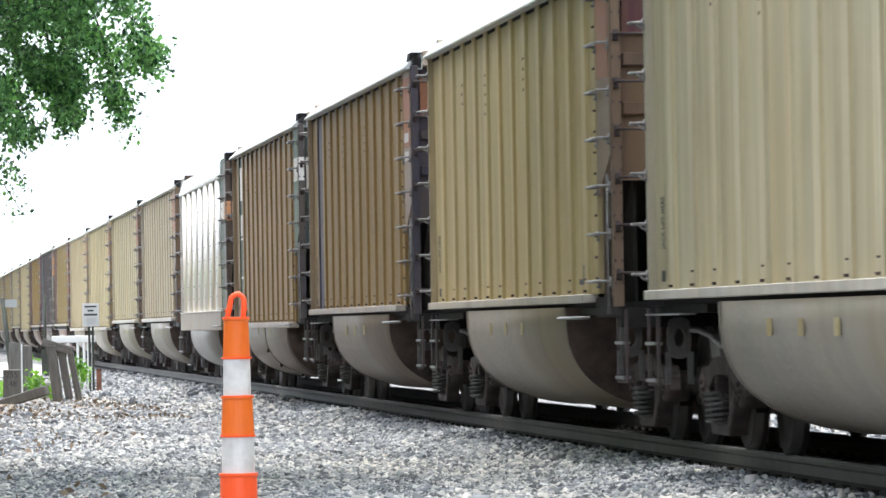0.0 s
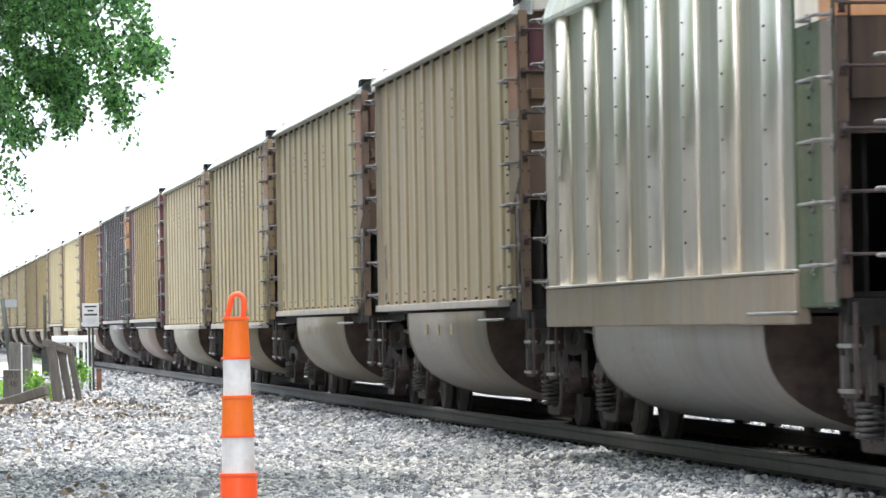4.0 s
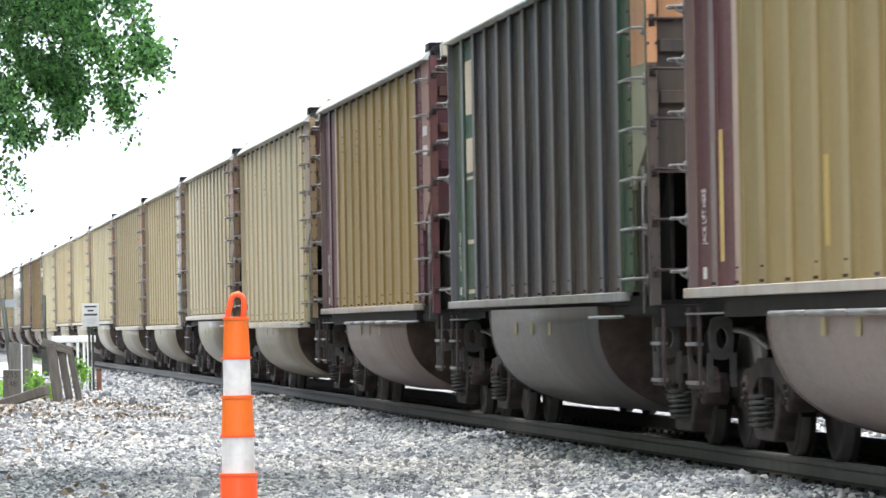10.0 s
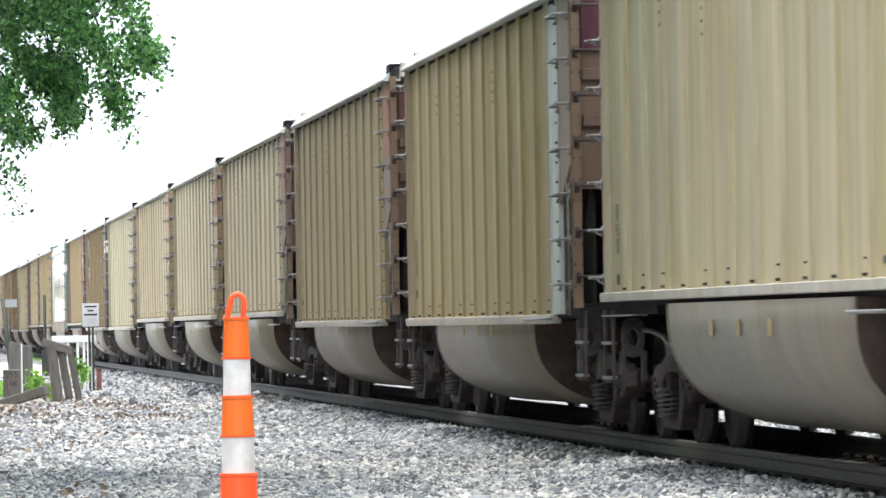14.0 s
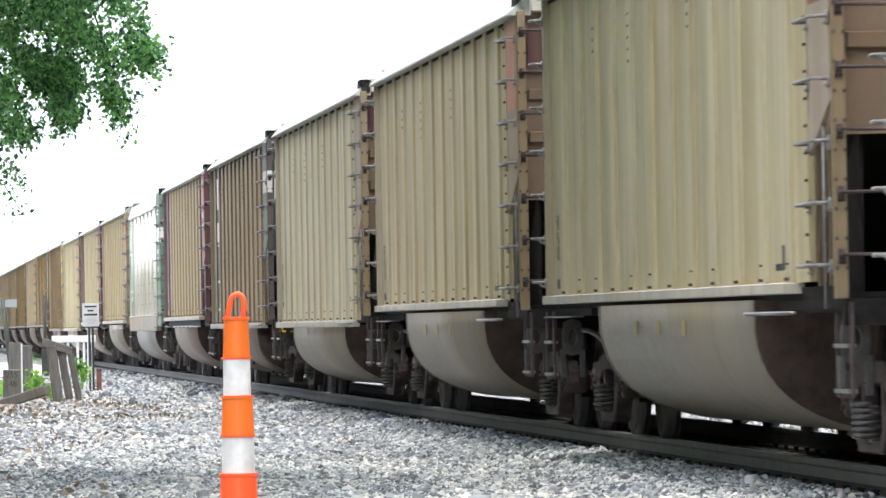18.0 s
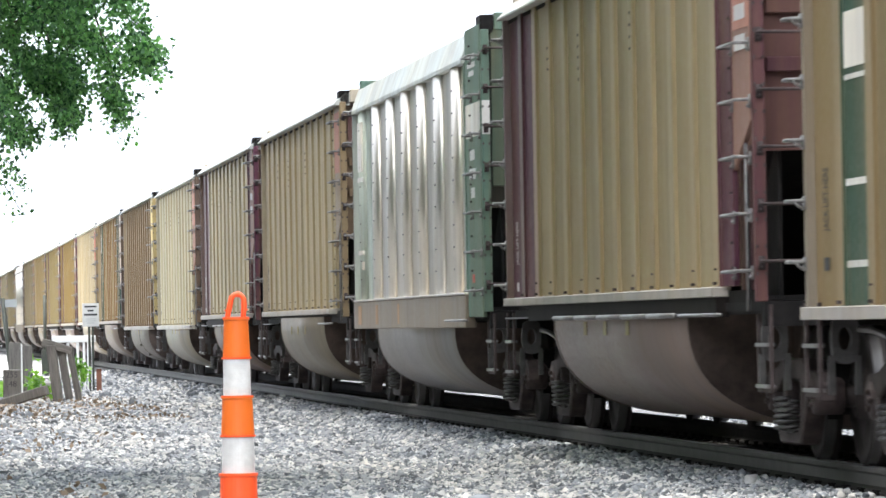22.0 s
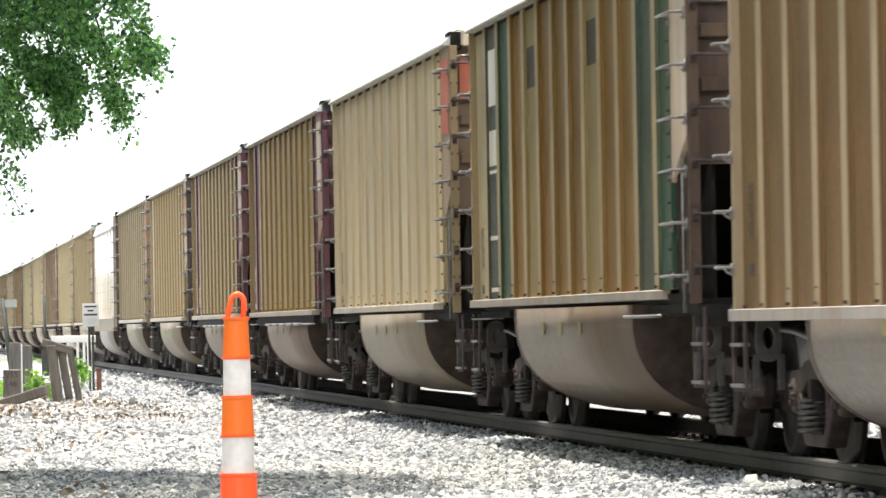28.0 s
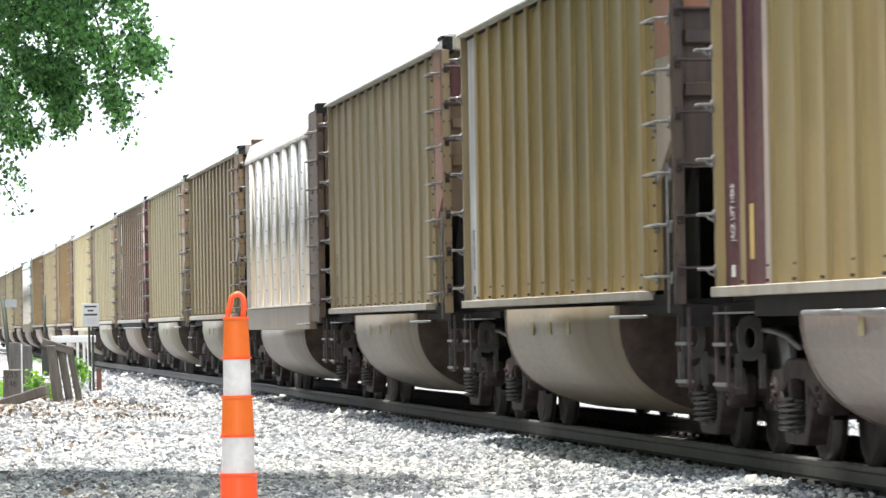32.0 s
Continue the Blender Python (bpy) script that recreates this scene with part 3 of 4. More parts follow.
def coupler_mesh(bm):
    box(bm, 0.0, 0.48, -0.075, 0.075, 0.78, 0.93)
    prism(bm, [(0.42, -0.14), (0.62, -0.12), (0.66, 0.02), (0.56, 0.03), (0.52, 0.16), (0.40, 0.15)], "z", 0.72, 1.0)
    box(bm, -0.25, 0.02, -0.20, 0.20, 0.70, 1.02)


def stirrup_mesh(bm):
    prism(bm, [(-0.27, 1.06), (-0.27, 0.49), (0.27, 0.49), (0.27, 1.06), (0.21, 1.06), (0.21, 0.52), (-0.21, 0.52), (-0.21, 1.06)], "y", -0.01, 0.01)


def tread_mesh(bm):
    box(bm, -0.24, 0.24, -0.03, 0.03, -0.012, 0.012)


def grab(width, out):
    """A rung that stands off its wall on two bent ends, each on a bolted foot."""
    def build(bm):
        tube(bm, [(-width / 2, 0, 0.0), (-width / 2, -out * 0.8, 0.0), (-width / 2 + 0.03, -out, 0), (width / 2 - 0.03, -out, 0), (width / 2, -out * 0.8, 0), (width / 2, 0, 0)], 0.0118, 6)
        for x in (-width / 2, width / 2):
            box(bm, x - 0.022, x + 0.022, -0.014, 0.0, -0.055, 0.035)
            lathe(bm, [(0.011, -0.028), (0.011, -0.012)], "y", 6, (x, 0, -0.038))
    return build


def corner_rung_mesh(bm):
    """A grab iron wrapped round the corner, from the side sheet to the end of the car."""
    tube(bm, [(0.03, -1.50, 0), (0.03, -1.62, 0), (0.0, -1.648, 0), (-0.13, -1.648, 0), (-0.16, -1.62, 0), (-0.16, -1.45, 0), (-0.13, -1.42, 0), (0.02, -1.42, 0)], 0.0125, 6)
    tube(bm, [(0.03, -1.50, -0.07), (0.03, -1.60, -0.03), (0.03, -1.62, 0.0)], 0.010, 5)
    box(bm, -0.03, 0.065, -1.565, -1.553, -0.055, 0.03)


def slope_mesh(bm):
    """Slanted end floor, at the end away from x = 0."""
    prism(bm, [(11.0, 1.12), (11.06, 1.08), (13.93, 2.24), (13.89, 2.30)], "y", -1.38, 1.38)


def gusset_mesh(bm):
    prism(bm, [(12.4, 1.10), (13.85, 1.10), (13.85, 2.18)], "y", -0.012, 0.012)


def end_plate_mesh(bm):
    box(bm, 13.90, 13.95, -1.462, 1.462, 2.06, 3.735)


def platform_mesh(bm):
    prism(bm, [(11.7, 1.02), (11.7, 1.08), (14.12, 1.08), (14.12, 0.92), (14.02, 0.92), (14.02, 1.02)], "y", -1.48, 1.48)


def bracket_mesh(bm):
    """Hanger plate with a round hole, beside the truck."""
    k, cx, cz, r, h = 16, 0.0, 0.84, 0.052, 0.125
    inner, outer = [], []
    for i in range(k):
        a = 2 * math.pi * i / k
        inner.append((cx + 0.75 * r * math.cos(a), cz + 1.35 * r * math.sin(a)))
        m = max(abs(math.cos(a)), abs(math.sin(a)))
        outer.append((cx + 0.72 * h * math.cos(a) / m ** 0.4, cz + 1.25 * h * math.sin(a) / m ** 0.4))
    rows = [[bm.verts.new((u, y, w)) for u, w in ring] for y in (-0.02, 0.02) for ring in (outer, inner)]
    for i in range(k):
        j = (i + 1) % k
        bm.faces.new((rows[0][i], rows[0][j], rows[1][j], rows[1][i]))
        bm.faces.new((rows[2][i], rows[2][j], rows[3][j], rows[3][i]))
        bm.faces.new((rows[0][i], rows[0][j], rows[2][j], rows[2][i]))
        bm.faces.new((rows[1][i], rows[1][j], rows[3][j], rows[3][i]))
    for x in (-0.105, 0.060):
        box(bm, x, x + 0.045, -0.018, 0.018, 0.50, 0.74)


def rod_mesh(bm):
    tube(bm, [(0.15, -1.28, 0.90), (0.7, -1.28, 0.89), (1.3, -1.28, 0.85), (1.75, -1.28, 0.78)], 0.022, 6)


def bolts_mesh(z0, style):
    def build(bm):
        for i in range(12 if style != "silver" else 0):
            x = 1.03 * (i + 1)
            box(bm, x - 0.028, x + 0.028, -1.545, -1.50, z0 + 0.014, z0 + 0.034)
            if i % 3:
                box(bm, x - 0.02, x + 0.02, -1.535, -1.50, z0 + 0.112, z0 + 0.126)
        for i, many in ((2, 3), (4, 5), (7, 4)) if style in ("hat", "deep") else ():
            for j in range(many):
                box(bm, 1.03 * (i + 1) - 0.025, 1.03 * (i + 1) + 0.025, -1.526, -1.50, 3.28 - 0.09 * j, 3.302 - 0.09 * j)
        if style == "silver":
            for i in range(7):
                for j in range(9):
                    box(bm, 0.955 + 1.78 * i, 0.97 + 1.78 * i, -1.562, -1.54, 1.5 + 0.22 * j, 1.515 + 0.22 * j)
        for y in (-1.52, -1.46):
            for i in range(14):
                box(bm, 14.118, 14.135, y - 0.008, y + 0.008, 1.25 + 0.175 * i, 1.272 + 0.175 * i)
        for i in range(15):
            box(bm, 13.28, 13.32, -1.565, -1.55, 1.3 + 0.165 * i, 1.318 + 0.165 * i)
            box(bm, -0.035, -0.015, -1.555, -1.54, 1.3 + 0.165 * i, 1.318 + 0.165 * i)
    return build


FLIP = Matrix.Translation((BODY, 0, 0)) @ Matrix.Rotation(math.pi, 4, "Z")     # the other end and side of a car
TRUCK_AXLES = ([], [])


def both(name, me, parent, colour=None, label=""):
    a = put(name, me, parent, (0, 0, 0), label, colour)
    b = put(name, me, parent, (0, 0, 0), label, colour)
    b.matrix_local = FLIP
    return a, b


def build_truck(parent, x):
    t = put("truck", shared("bolster", bolster_mesh, DARK), parent, (x, 0, 0))
    for s in (-1, 1):
        f = put("side_frame", shared("side_frame", side_frame_mesh, GREASE, bevel=0.012), t, (0, s * 1.06, 0))
        for x in (-0.09, 0.09):
            put("spring", shared("spring", springs_mesh, SPRING, True), t, (x, s * 1.15, 0))
        for e, ax in enumerate((-WHEELBASE / 2, WHEELBASE / 2)):
            b = put("bearing", shared("bearing", bearing_mesh, GREASE, True), t, (ax, s * 1.03, WHEEL_R))
            if s > 0:
                b.rotation_euler.z = math.pi
    for e, ax in enumerate((-WHEELBASE / 2, WHEELBASE / 2)):
        w = put("wheelset", wheelset(), t, (ax, 0, WHEEL_R))
        TRUCK_AXLES[e].append(w)
    put("brake_rigging", shared("brake_rigging", brake_mesh, DARK), t)


BAY = 1.03


def build_car(k, s):
    style, side, bays = s["style"], s["side"], s["bays"]
    car = thing("coal_car", f"dusty {s['words']} ribbed bathtub coal wagon on rails", "railway wagon", "coal wagons of the train")
    rng = random.Random(k * 7 + 3)
    shade = rng.uniform(1.03, 1.13)
    tone = tuple(c * shade for c in side)
    silver, slim, low = style == "silver", style.startswith("slim"), style in ("deep", "slim_low", "silver")
    skin = ALLOY if silver else PAINT
    z0 = {"hat": 1.19, "slim": 1.19, "deep": 1.035, "slim_low": 1.035, "silver": 1.27}[style]
    zt = {"hat": 3.70, "slim": 3.74, "deep": 3.69, "slim_low": 3.74, "silver": 3.49}[style]
    end = 12.66 if silver else 13.25
    # side sheets, ribs and bays painted in another colour
    near, far = both("side_sheet", block(f"side_sheet/{style}", skin, 0.02, end, -1.492, -1.470, z0, zt), car, tone)
    if silver:
        places, w, d = [0.95 + 1.78 * i for i in range(7)], 0.62, 0.060
    elif slim:
        places, w, d = [BAY * (i + 1) for i in range(12)], 0.215, 0.030
    else:
        places, w, d = [BAY * (i + 1) for i in range(12)], 0.24, 0.026
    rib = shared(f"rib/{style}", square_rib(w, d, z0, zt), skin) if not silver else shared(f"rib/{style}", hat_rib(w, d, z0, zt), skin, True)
    for i, x in enumerate(places):
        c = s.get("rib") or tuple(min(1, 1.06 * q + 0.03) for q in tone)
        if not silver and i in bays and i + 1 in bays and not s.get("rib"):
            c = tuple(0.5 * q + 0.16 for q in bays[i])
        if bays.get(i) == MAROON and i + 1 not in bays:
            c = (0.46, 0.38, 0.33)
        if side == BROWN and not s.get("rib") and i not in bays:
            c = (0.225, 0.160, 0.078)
        if silver and bays and i == 0:
            put("rib", shared("rib/painted", hat_rib(w, d, z0, zt), PAINT, True), car, (x, 0, 0), colour=bays[0])
            continue
        if not silver:
            # flanks a tenth below the bay colour: rib shading put into the paint
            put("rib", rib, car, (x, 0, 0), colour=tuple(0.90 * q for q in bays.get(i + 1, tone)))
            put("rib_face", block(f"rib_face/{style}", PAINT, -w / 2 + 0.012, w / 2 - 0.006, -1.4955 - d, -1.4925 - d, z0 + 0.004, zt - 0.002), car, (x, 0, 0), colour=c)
            continue
        put("rib", rib, car, (x, 0, 0), colour=c)
    farribs = shared(f"far_ribs/{style}", lambda bm: [box(bm, x - w / 2, x + w / 2, -1.492 - d, -1.492, z0, zt) for x in places], skin)
    fr = tagged(put("far_ribs", farribs, car, colour=tone), kind="stuff")
    fr.matrix_local = FLIP
    for i, c in bays.items():
        x1 = min(BAY * (i + 1), end) if not silver else 1.95
        put("bay_panel", block(f"bay_panel/{style}{i}", PAINT, BAY * i + (0.1205 if slim else 0.133), x1 - (0.03 if i == 12 else 0.1205 if slim else 0.133), -1.4985, -1.4935, z0 + 0.002, zt - 0.002), car, colour=c)
    if silver and bays:
        for i, (xa, xb, za, zb) in enumerate(((0.72, 1.22, 2.78, 3.10), (0.72, 0.90, 3.10, 3.36), (1.04, 1.22, 3.10, 3.36), (0.66, 1.24, 2.66, 2.71), (0.66, 1.24, 1.80, 1.85), (1.1, 1.22, 1.62, 1.72))):
            put("white_mark", block(f"white_mark/{i}", PAINT, xa, xb, -1.5585, -1.535, za, zb), car, colour=WHITEC)
        for xa, xb in ((0.6, 1.0), (2.9, 3.2), (5.6, 5.8)):
            put("rust_mark", block(f"rust_mark/{xa}", PAINT, xa, xb, -1.5675, -1.5655, 0.98, 1.20), car, colour=(0.50, 0.30, 0.16))
    if s["check"]:
        pale = CREAM if side == BLACKC else WHITEC
        for a, b in ((3.51, 2.99), (2.76, 2.43), (2.39, 2.36), (1.78, 1.74), (1.30, 1.26)):
            put("check_square", block(f"check_square/{a}", PAINT, 1.165, 1.925, -1.5015, -1.4990, b, a), car, colour=pale)
    for i in s.get("squares", ()):
        put("dark_square", block(f"dark_square/{i}", PAINT, BAY * i + 0.15, BAY * i + 0.80, -1.5015, -1.4990, 3.02, 3.38), car, colour=(0.022, 0.010, 0.009))
    if s.get("streak"):
        high = 2.25 if style == "hat" else 1.72
        put("paint_streak", block(f"paint_streak/{high}", PAINT, 1.18, 1.34, -1.5015, -1.4990, 1.36, high), car, colour=s["streak"])
        if style == "hat":
            put("paint_streak", block("paint_streak/b", PAINT, 5.3, 5.48, -1.4965, -1.4935, 1.4, 1.95), car, colour=tuple(0.7 * q for q in s["streak"]))
    put("left_edge", block(f"left_edge/{style}", PAINT, -0.02, 0.06, -1.553, -1.47, z0, zt), car, colour=s.get("rib") or tuple(0.6 * q + 0.12 for q in bays.get(0, tone)))
    put("right_edge", block(f"right_edge/{style}", PAINT, end - 0.03, end + 0.05, -1.542, -1.505, z0, zt), car, colour=bays.get(12, s["panel"] if silver else tone))
    # sill, top rail
    trim = tuple(min(1, 0.35 * c + 0.33) for c in side)
    if silver:
        both("skirt", block("skirt", PAINT, -0.05, 12.70, -1.565, -1.46, 0.93, 1.25, 0.01), car, (0.30, 0.265, 0.225))
        put("skirt_lip", block("skirt_lip", ALLOY, -0.05, 12.70, -1.575, -1.46, 1.2505, 1.2695, 0.004), car, colour=(0.6, 0.57, 0.52))
        both("top_sheet", shared("top_sheet", lambda bm: prism(bm, [(-1.565, 3.492), (-1.565, 3.53), (-1.47, 3.79), (-1.44, 3.79), (-1.44, 3.492)], "x", -0.02, 12.68), PAINT), car, (0.60, 0.65, 0.63) if k != 33 else (0.62, 0.63, 0.62))
    else:
        zs = 0.955 if low else 1.12
        both("side_sill", block(f"side_sill/{style}", PAINT, -0.10, 12.50, -1.575, -1.44, zs, z0, 0.006), car, trim)
        top = zt + 0.155
        rail = shared(f"top_rail/{zt}", lambda bm: prism(bm, [(-1.44, zt), (-1.600, zt), (-1.600, zt + 0.018), (-1.46, top), (-1.40, top), (-1.40, zt)], "x", -0.02, BODY - 0.02), PAINT)
        # dark strip proud of the sheet paints the shade below the top rail
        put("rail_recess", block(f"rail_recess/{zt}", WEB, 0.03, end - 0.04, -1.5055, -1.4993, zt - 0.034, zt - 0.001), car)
        both("top_rail", rail, car, tuple(0.06 * c + q for c, q in zip(tone, (0.48, 0.52, 0.52))))
    # ends
    both("end_plate", shared("end_plate", end_plate_mesh, PAINT), car, s["plate"])
    for z in (2.62, 3.0, 3.38):
        put("plate_rib", block("plate_rib", PAINT, 13.9505, 14.00, -1.42, 1.42, -0.05, 0.05, 0.008), car, (0, 0, z), colour=s["plate"])
    for y in (-0.5, 0.5):
        put("plate_post", block("plate_post", PAINT, 13.90, 14.00, -0.05, 0.05, 1.1, 2.059), car, (0, y, 0), colour=s["plate"])
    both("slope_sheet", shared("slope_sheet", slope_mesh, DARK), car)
    for y in (-1.32, 1.32):
        put("gusset", shared("gusset", gusset_mesh, DARK), car, (0, y, 0))
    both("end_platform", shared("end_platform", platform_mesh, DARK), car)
    put("end_cap", block("end_cap", DARK, 13.72, 14.10, -1.53, -1.40, 3.70, 3.88, 0.01), car)
    both("end_beam", block("end_beam", PAINT, 13.96, 14.11, -1.398, 1.46, 3.73, 3.90, 0.012), car, tuple(min(1, 0.6 * c + 0.3) for c in tone) if not silver else s["post"])
    if silver:
        both("corner_panel", block("corner_panel/silver", PAINT, 12.72, 14.04, -1.535, -1.50, 1.03, 3.80, 0.01), car, s["panel"])
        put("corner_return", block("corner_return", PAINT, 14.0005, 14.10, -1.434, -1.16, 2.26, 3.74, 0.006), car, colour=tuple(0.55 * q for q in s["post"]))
        py = -1.5345
        if s.get("inner"):
            put("ladder_panel", block("ladder_panel", PAINT, 13.62, 14.03, py - 0.0035, py - 0.001, 1.06, 3.70), car, colour=s["inner"])
            put("ladder_patch", block("ladder_patch", PAINT, 13.62, 14.03, py - 0.007, py - 0.0045, 2.75, 3.07), car, colour=ORANGEC)
            put("return_patch", block("return_patch", PAINT, 14.1015, 14.104, -1.434, -1.16, 2.75, 3.07), car, colour=ORANGEC)
        if s.get("lines"):
            for i, (zz, half) in enumerate(((3.52, 0.30), (3.44, 0.34), (3.36, 0.22), (2.58, 0.20), (2.40, 0.28), (2.22, 0.16))):
                put("text_bar", block(f"text_bar/{i}", CHALK, 13.30 - half, 13.30 + half, py - 0.0035, py - 0.001, zz - (0.025 if i < 3 else 0.05), zz + (0.025 if i < 3 else 0.05)), car)
            put("red_tag", block("red_tag", PAINT, 13.15, 13.35, py - 0.0035, py - 0.001, 1.36, 1.44), car, colour=(0.55, 0.08, 0.05))
    else:
        panel = shared("corner_panel", lambda bm: prism(bm, [(13.30, 1.95), (14.05, 2.26), (14.05, 3.74), (13.30, 3.74)], "y", -1.536, -1.50), PAINT)
        both("corner_panel", panel, car, s["panel"])
        py = -1.5355
        # posts at a third of the post colour, darkened to match the opening's shade
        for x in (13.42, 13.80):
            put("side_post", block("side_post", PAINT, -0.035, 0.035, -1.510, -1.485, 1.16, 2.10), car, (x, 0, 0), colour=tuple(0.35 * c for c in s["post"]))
    both("corner_post", block("corner_post", PAINT, 14.04, 14.12, -1.530, -1.452, 1.08, 3.74, 0.006), car, s["post"])
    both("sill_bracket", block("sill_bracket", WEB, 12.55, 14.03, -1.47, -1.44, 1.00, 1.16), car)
    z = (3.07 if silver else 3.28) if s["patch"] == WHITEC else 3.62
    deep = 0.32 if s["patch"] == WHITEC else 0.75
    x0 = 12.75 if silver else 13.34
    if s["patch"]:
        put("end_patch", block(f"end_patch/{z}{silver}{bool(s.get('inner'))}", PAINT, x0, 14.03 if not s.get("inner") else 13.615, py - 0.005, py - 0.001, z - deep, z), car, colour=s["patch"])
    if s["plate_patch"]:
        put("plate_patch", block(f"plate_patch/{z}", PAINT, 14.0005, 14.004, -1.42, -0.6, z - 0.42, z), car, colour=tuple(0.8 * c for c in s["plate_patch"]))
        if s["patch"] in (WHITEC, ORANGEC):
            put("post_patch", block(f"post_patch/{z}", PAINT, 14.1205, 14.124, -1.529, -1.453, z - deep, z), car, colour=tuple(0.9 * c for c in (s["patch"] if not s.get("inner") else ORANGEC)))
    if s.get("marks"):
        for z in (2.78, 2.98):
            put("end_mark", block("end_mark", CHALK, 13.45, 13.9, py - 0.0075, py - 0.0055, -0.05, 0.05), car, (0, 0, z))
    if s.get("tag"):
        put("yellow_tag", block("yellow_tag", PAINT, 14.1205, 14.13, -1.38, -1.10, 0.89, 1.00), car, colour=(0.85, 0.52, 0.05))
    if s.get("pipe"):
        both("sill_web", block("sill_web", WEB, 1.6, 12.5, -1.548, -1.46, 0.985, 1.119), car)
        for i in range(5):
            put("train_pipe", shared("train_pipe", lambda bm: tube(bm, [(0, -1.565, 1.0), (1.36, -1.565, 1.0)], 0.020, 8), RUNG, True), car, (3.6 + 1.42 * i, 0, 0))
    if not silver:
        for x in (5.4, 6.6, 7.9):
            put("tub_mark", block("tub_mark", PAINT, -0.09, 0.09, -1.536, -1.5315, 0.86, 0.97), car, (x, 0, 0), colour=(0.42, 0.36, 0.19))
    lad = shared("side_rung", grab(0.72, 0.10), RUNG, True)
    erg = shared("end_rung", grab(0.46, 0.07), GREASE, True)
    for i in range(7):
        zz = 1.28 + 0.37 * i
        put("side_rung", lad, car, (13.68, py, zz))
        e = put("end_rung", erg, car, (14.12, -1.26, zz + 0.06))
        e.rotation_euler.z = math.pi / 2
        put("corner_rung", shared("corner_rung", corner_rung_mesh, RUNG, True), car, (0, 0, zz + 0.03))
    put("ladder_stile", shared("ladder_stile", lambda bm: tube(bm, [(0, 0, 1.02), (0, 0, 2.12)], 0.013, 6), RUNG, True), car, (13.72, -1.520, 0))
    farlad = shared("far_ladder", lambda bm: [box(bm, 13.36, 14.02, -1.57, -1.545, 1.28 + 0.37 * i, 1.305 + 0.37 * i) for i in range(7)], RUNG)
    fl = tagged(put("far_ladder", farlad, car), kind="stuff")
    fl.matrix_local = FLIP
    tagged(put("riveting", shared(f"riveting/{style}", bolts_mesh(z0, style), GREASE), car), kind="stuff")
    # stencilled words beside the left corner
    if not silver:
        dark = bays.get(0) not in (MAROON, GREEN)
        put("stencil", STENCIL[dark], car, (0.46, -1.5005, 1.68))
        put("stencil_block", block(f"stencil_block/{dark}", INK if dark else CHALK, 0.38, 0.54, -1.5025, -1.5, 1.25, 1.33), car)
    if style in ("hat", "deep") and not bays:
        put("stencil_mark", shared("stencil_mark/b", lambda bm: (box(bm, 11.98, 12.12, -1.4955, -1.4935, 1.27, 1.43), box(bm, 11.72, 11.979, -1.4955, -1.4935, 1.27, 1.315)), INK), car)
    # underside
    tubtone = tuple(0.60 * (0.6 * c + 0.4 * g) for c, g in zip(side, (0.46, 0.42, 0.40))) if not silver else (0.28, 0.27, 0.26)
    if s["post"] == MAROON:
        tubtone = (0.235, 0.178, 0.158)
    kind = "drum" if s.get("drum") else "low" if low else "high"
    put("tub", shared(f"tub/{kind}", tub_mesh(kind), TUBMAT, True), car, colour=tubtone)
    put("tub_lip", shared(f"tub_lip/{kind}", tub_ring_mesh(TUBS[kind][0] + 0.045, 0.05, kind), TUBMAT), car, colour=tuple(0.8 * q for q in tubtone))
    if kind == "drum":
        put("tub_end", shared("tub_end/drum", drum_end_mesh, TUBEND, True), car)
    else:
        both("tub_end", shared(f"tub_end/{kind}", tub_end_mesh(kind), TUBEND), car)
    for y in (-0.75, 0.75):
        put("tub_fin", shared("tub_fin", fin_mesh, TUBEND), car, (TUBS[kind][1] + 0.04, y, 0))
    if kind == "drum":
        put("tub_seam", shared("tub_seam", tub_ring_mesh(6.98, 0.05, kind), TUBMAT, True), car, colour=(0.12, 0.10, 0.09))
        for i, (u, w) in enumerate(tub_section(1.540, 0.98, 0.155)[3:22:3]):
            b = put("seam_bolt", shared("seam_bolt", seam_bolt_mesh, GREASE), car, (6.955, u, w))
            b.rotation_euler = (math.pi - math.atan2(-u, 0.35 * (0.98 - w)) if u < 0 else math.pi, 0, 0)
    put("floor", block("floor", DARK, 0.15, 13.95, -1.46, 1.46, 1.085, 1.12), car)
    put("centre_sill", block("centre_sill", DARK, -0.5, 14.6, -0.17, 0.17, 0.68, 1.02), car)
    for x, flip in ((14.55, False), (-0.43, True)):
        c = put("coupler", shared("coupler", coupler_mesh, GREASE), car, (x, 0, 0))
        if flip:
            c.rotation_euler.z = math.pi
    st = shared("stirrup", stirrup_mesh, GREASE)
    for x, out in ((0.12, 1.535), (13.95, 1.45)):
        for y in (-out, out):
            step = put("stirrup", st, car, (x, y, 0))
            for z in (0.53, 0.80):
                put("tread", shared("tread", tread_mesh, RUNG), step, (0, 0, z))
    both("brake_lever", shared("brake_lever", rod_mesh, RUNG, True), car)
    both("grab_iron", shared("grab_iron", lambda bm: tube(bm, [(11.0, -1.56, 1.0), (11.1, -1.60, 1.0), (12.7, -1.60, 1.0), (12.8, -1.56, 1.0)], 0.013, 5), RUNG, True), car)
    both("corner_step", block("corner_step", RUNG, -0.12, 1.60, -1.56, -1.44, 1.005, 1.018), car)
    for x in (0.28, BODY - 0.28):
        for y in (-1.37, 1.37):
            put("hanger_bracket", shared("hanger_bracket", bracket_mesh, SPRING, bevel=0.004), car, (x, y, 0)).rotation_euler.z = math.pi / 2
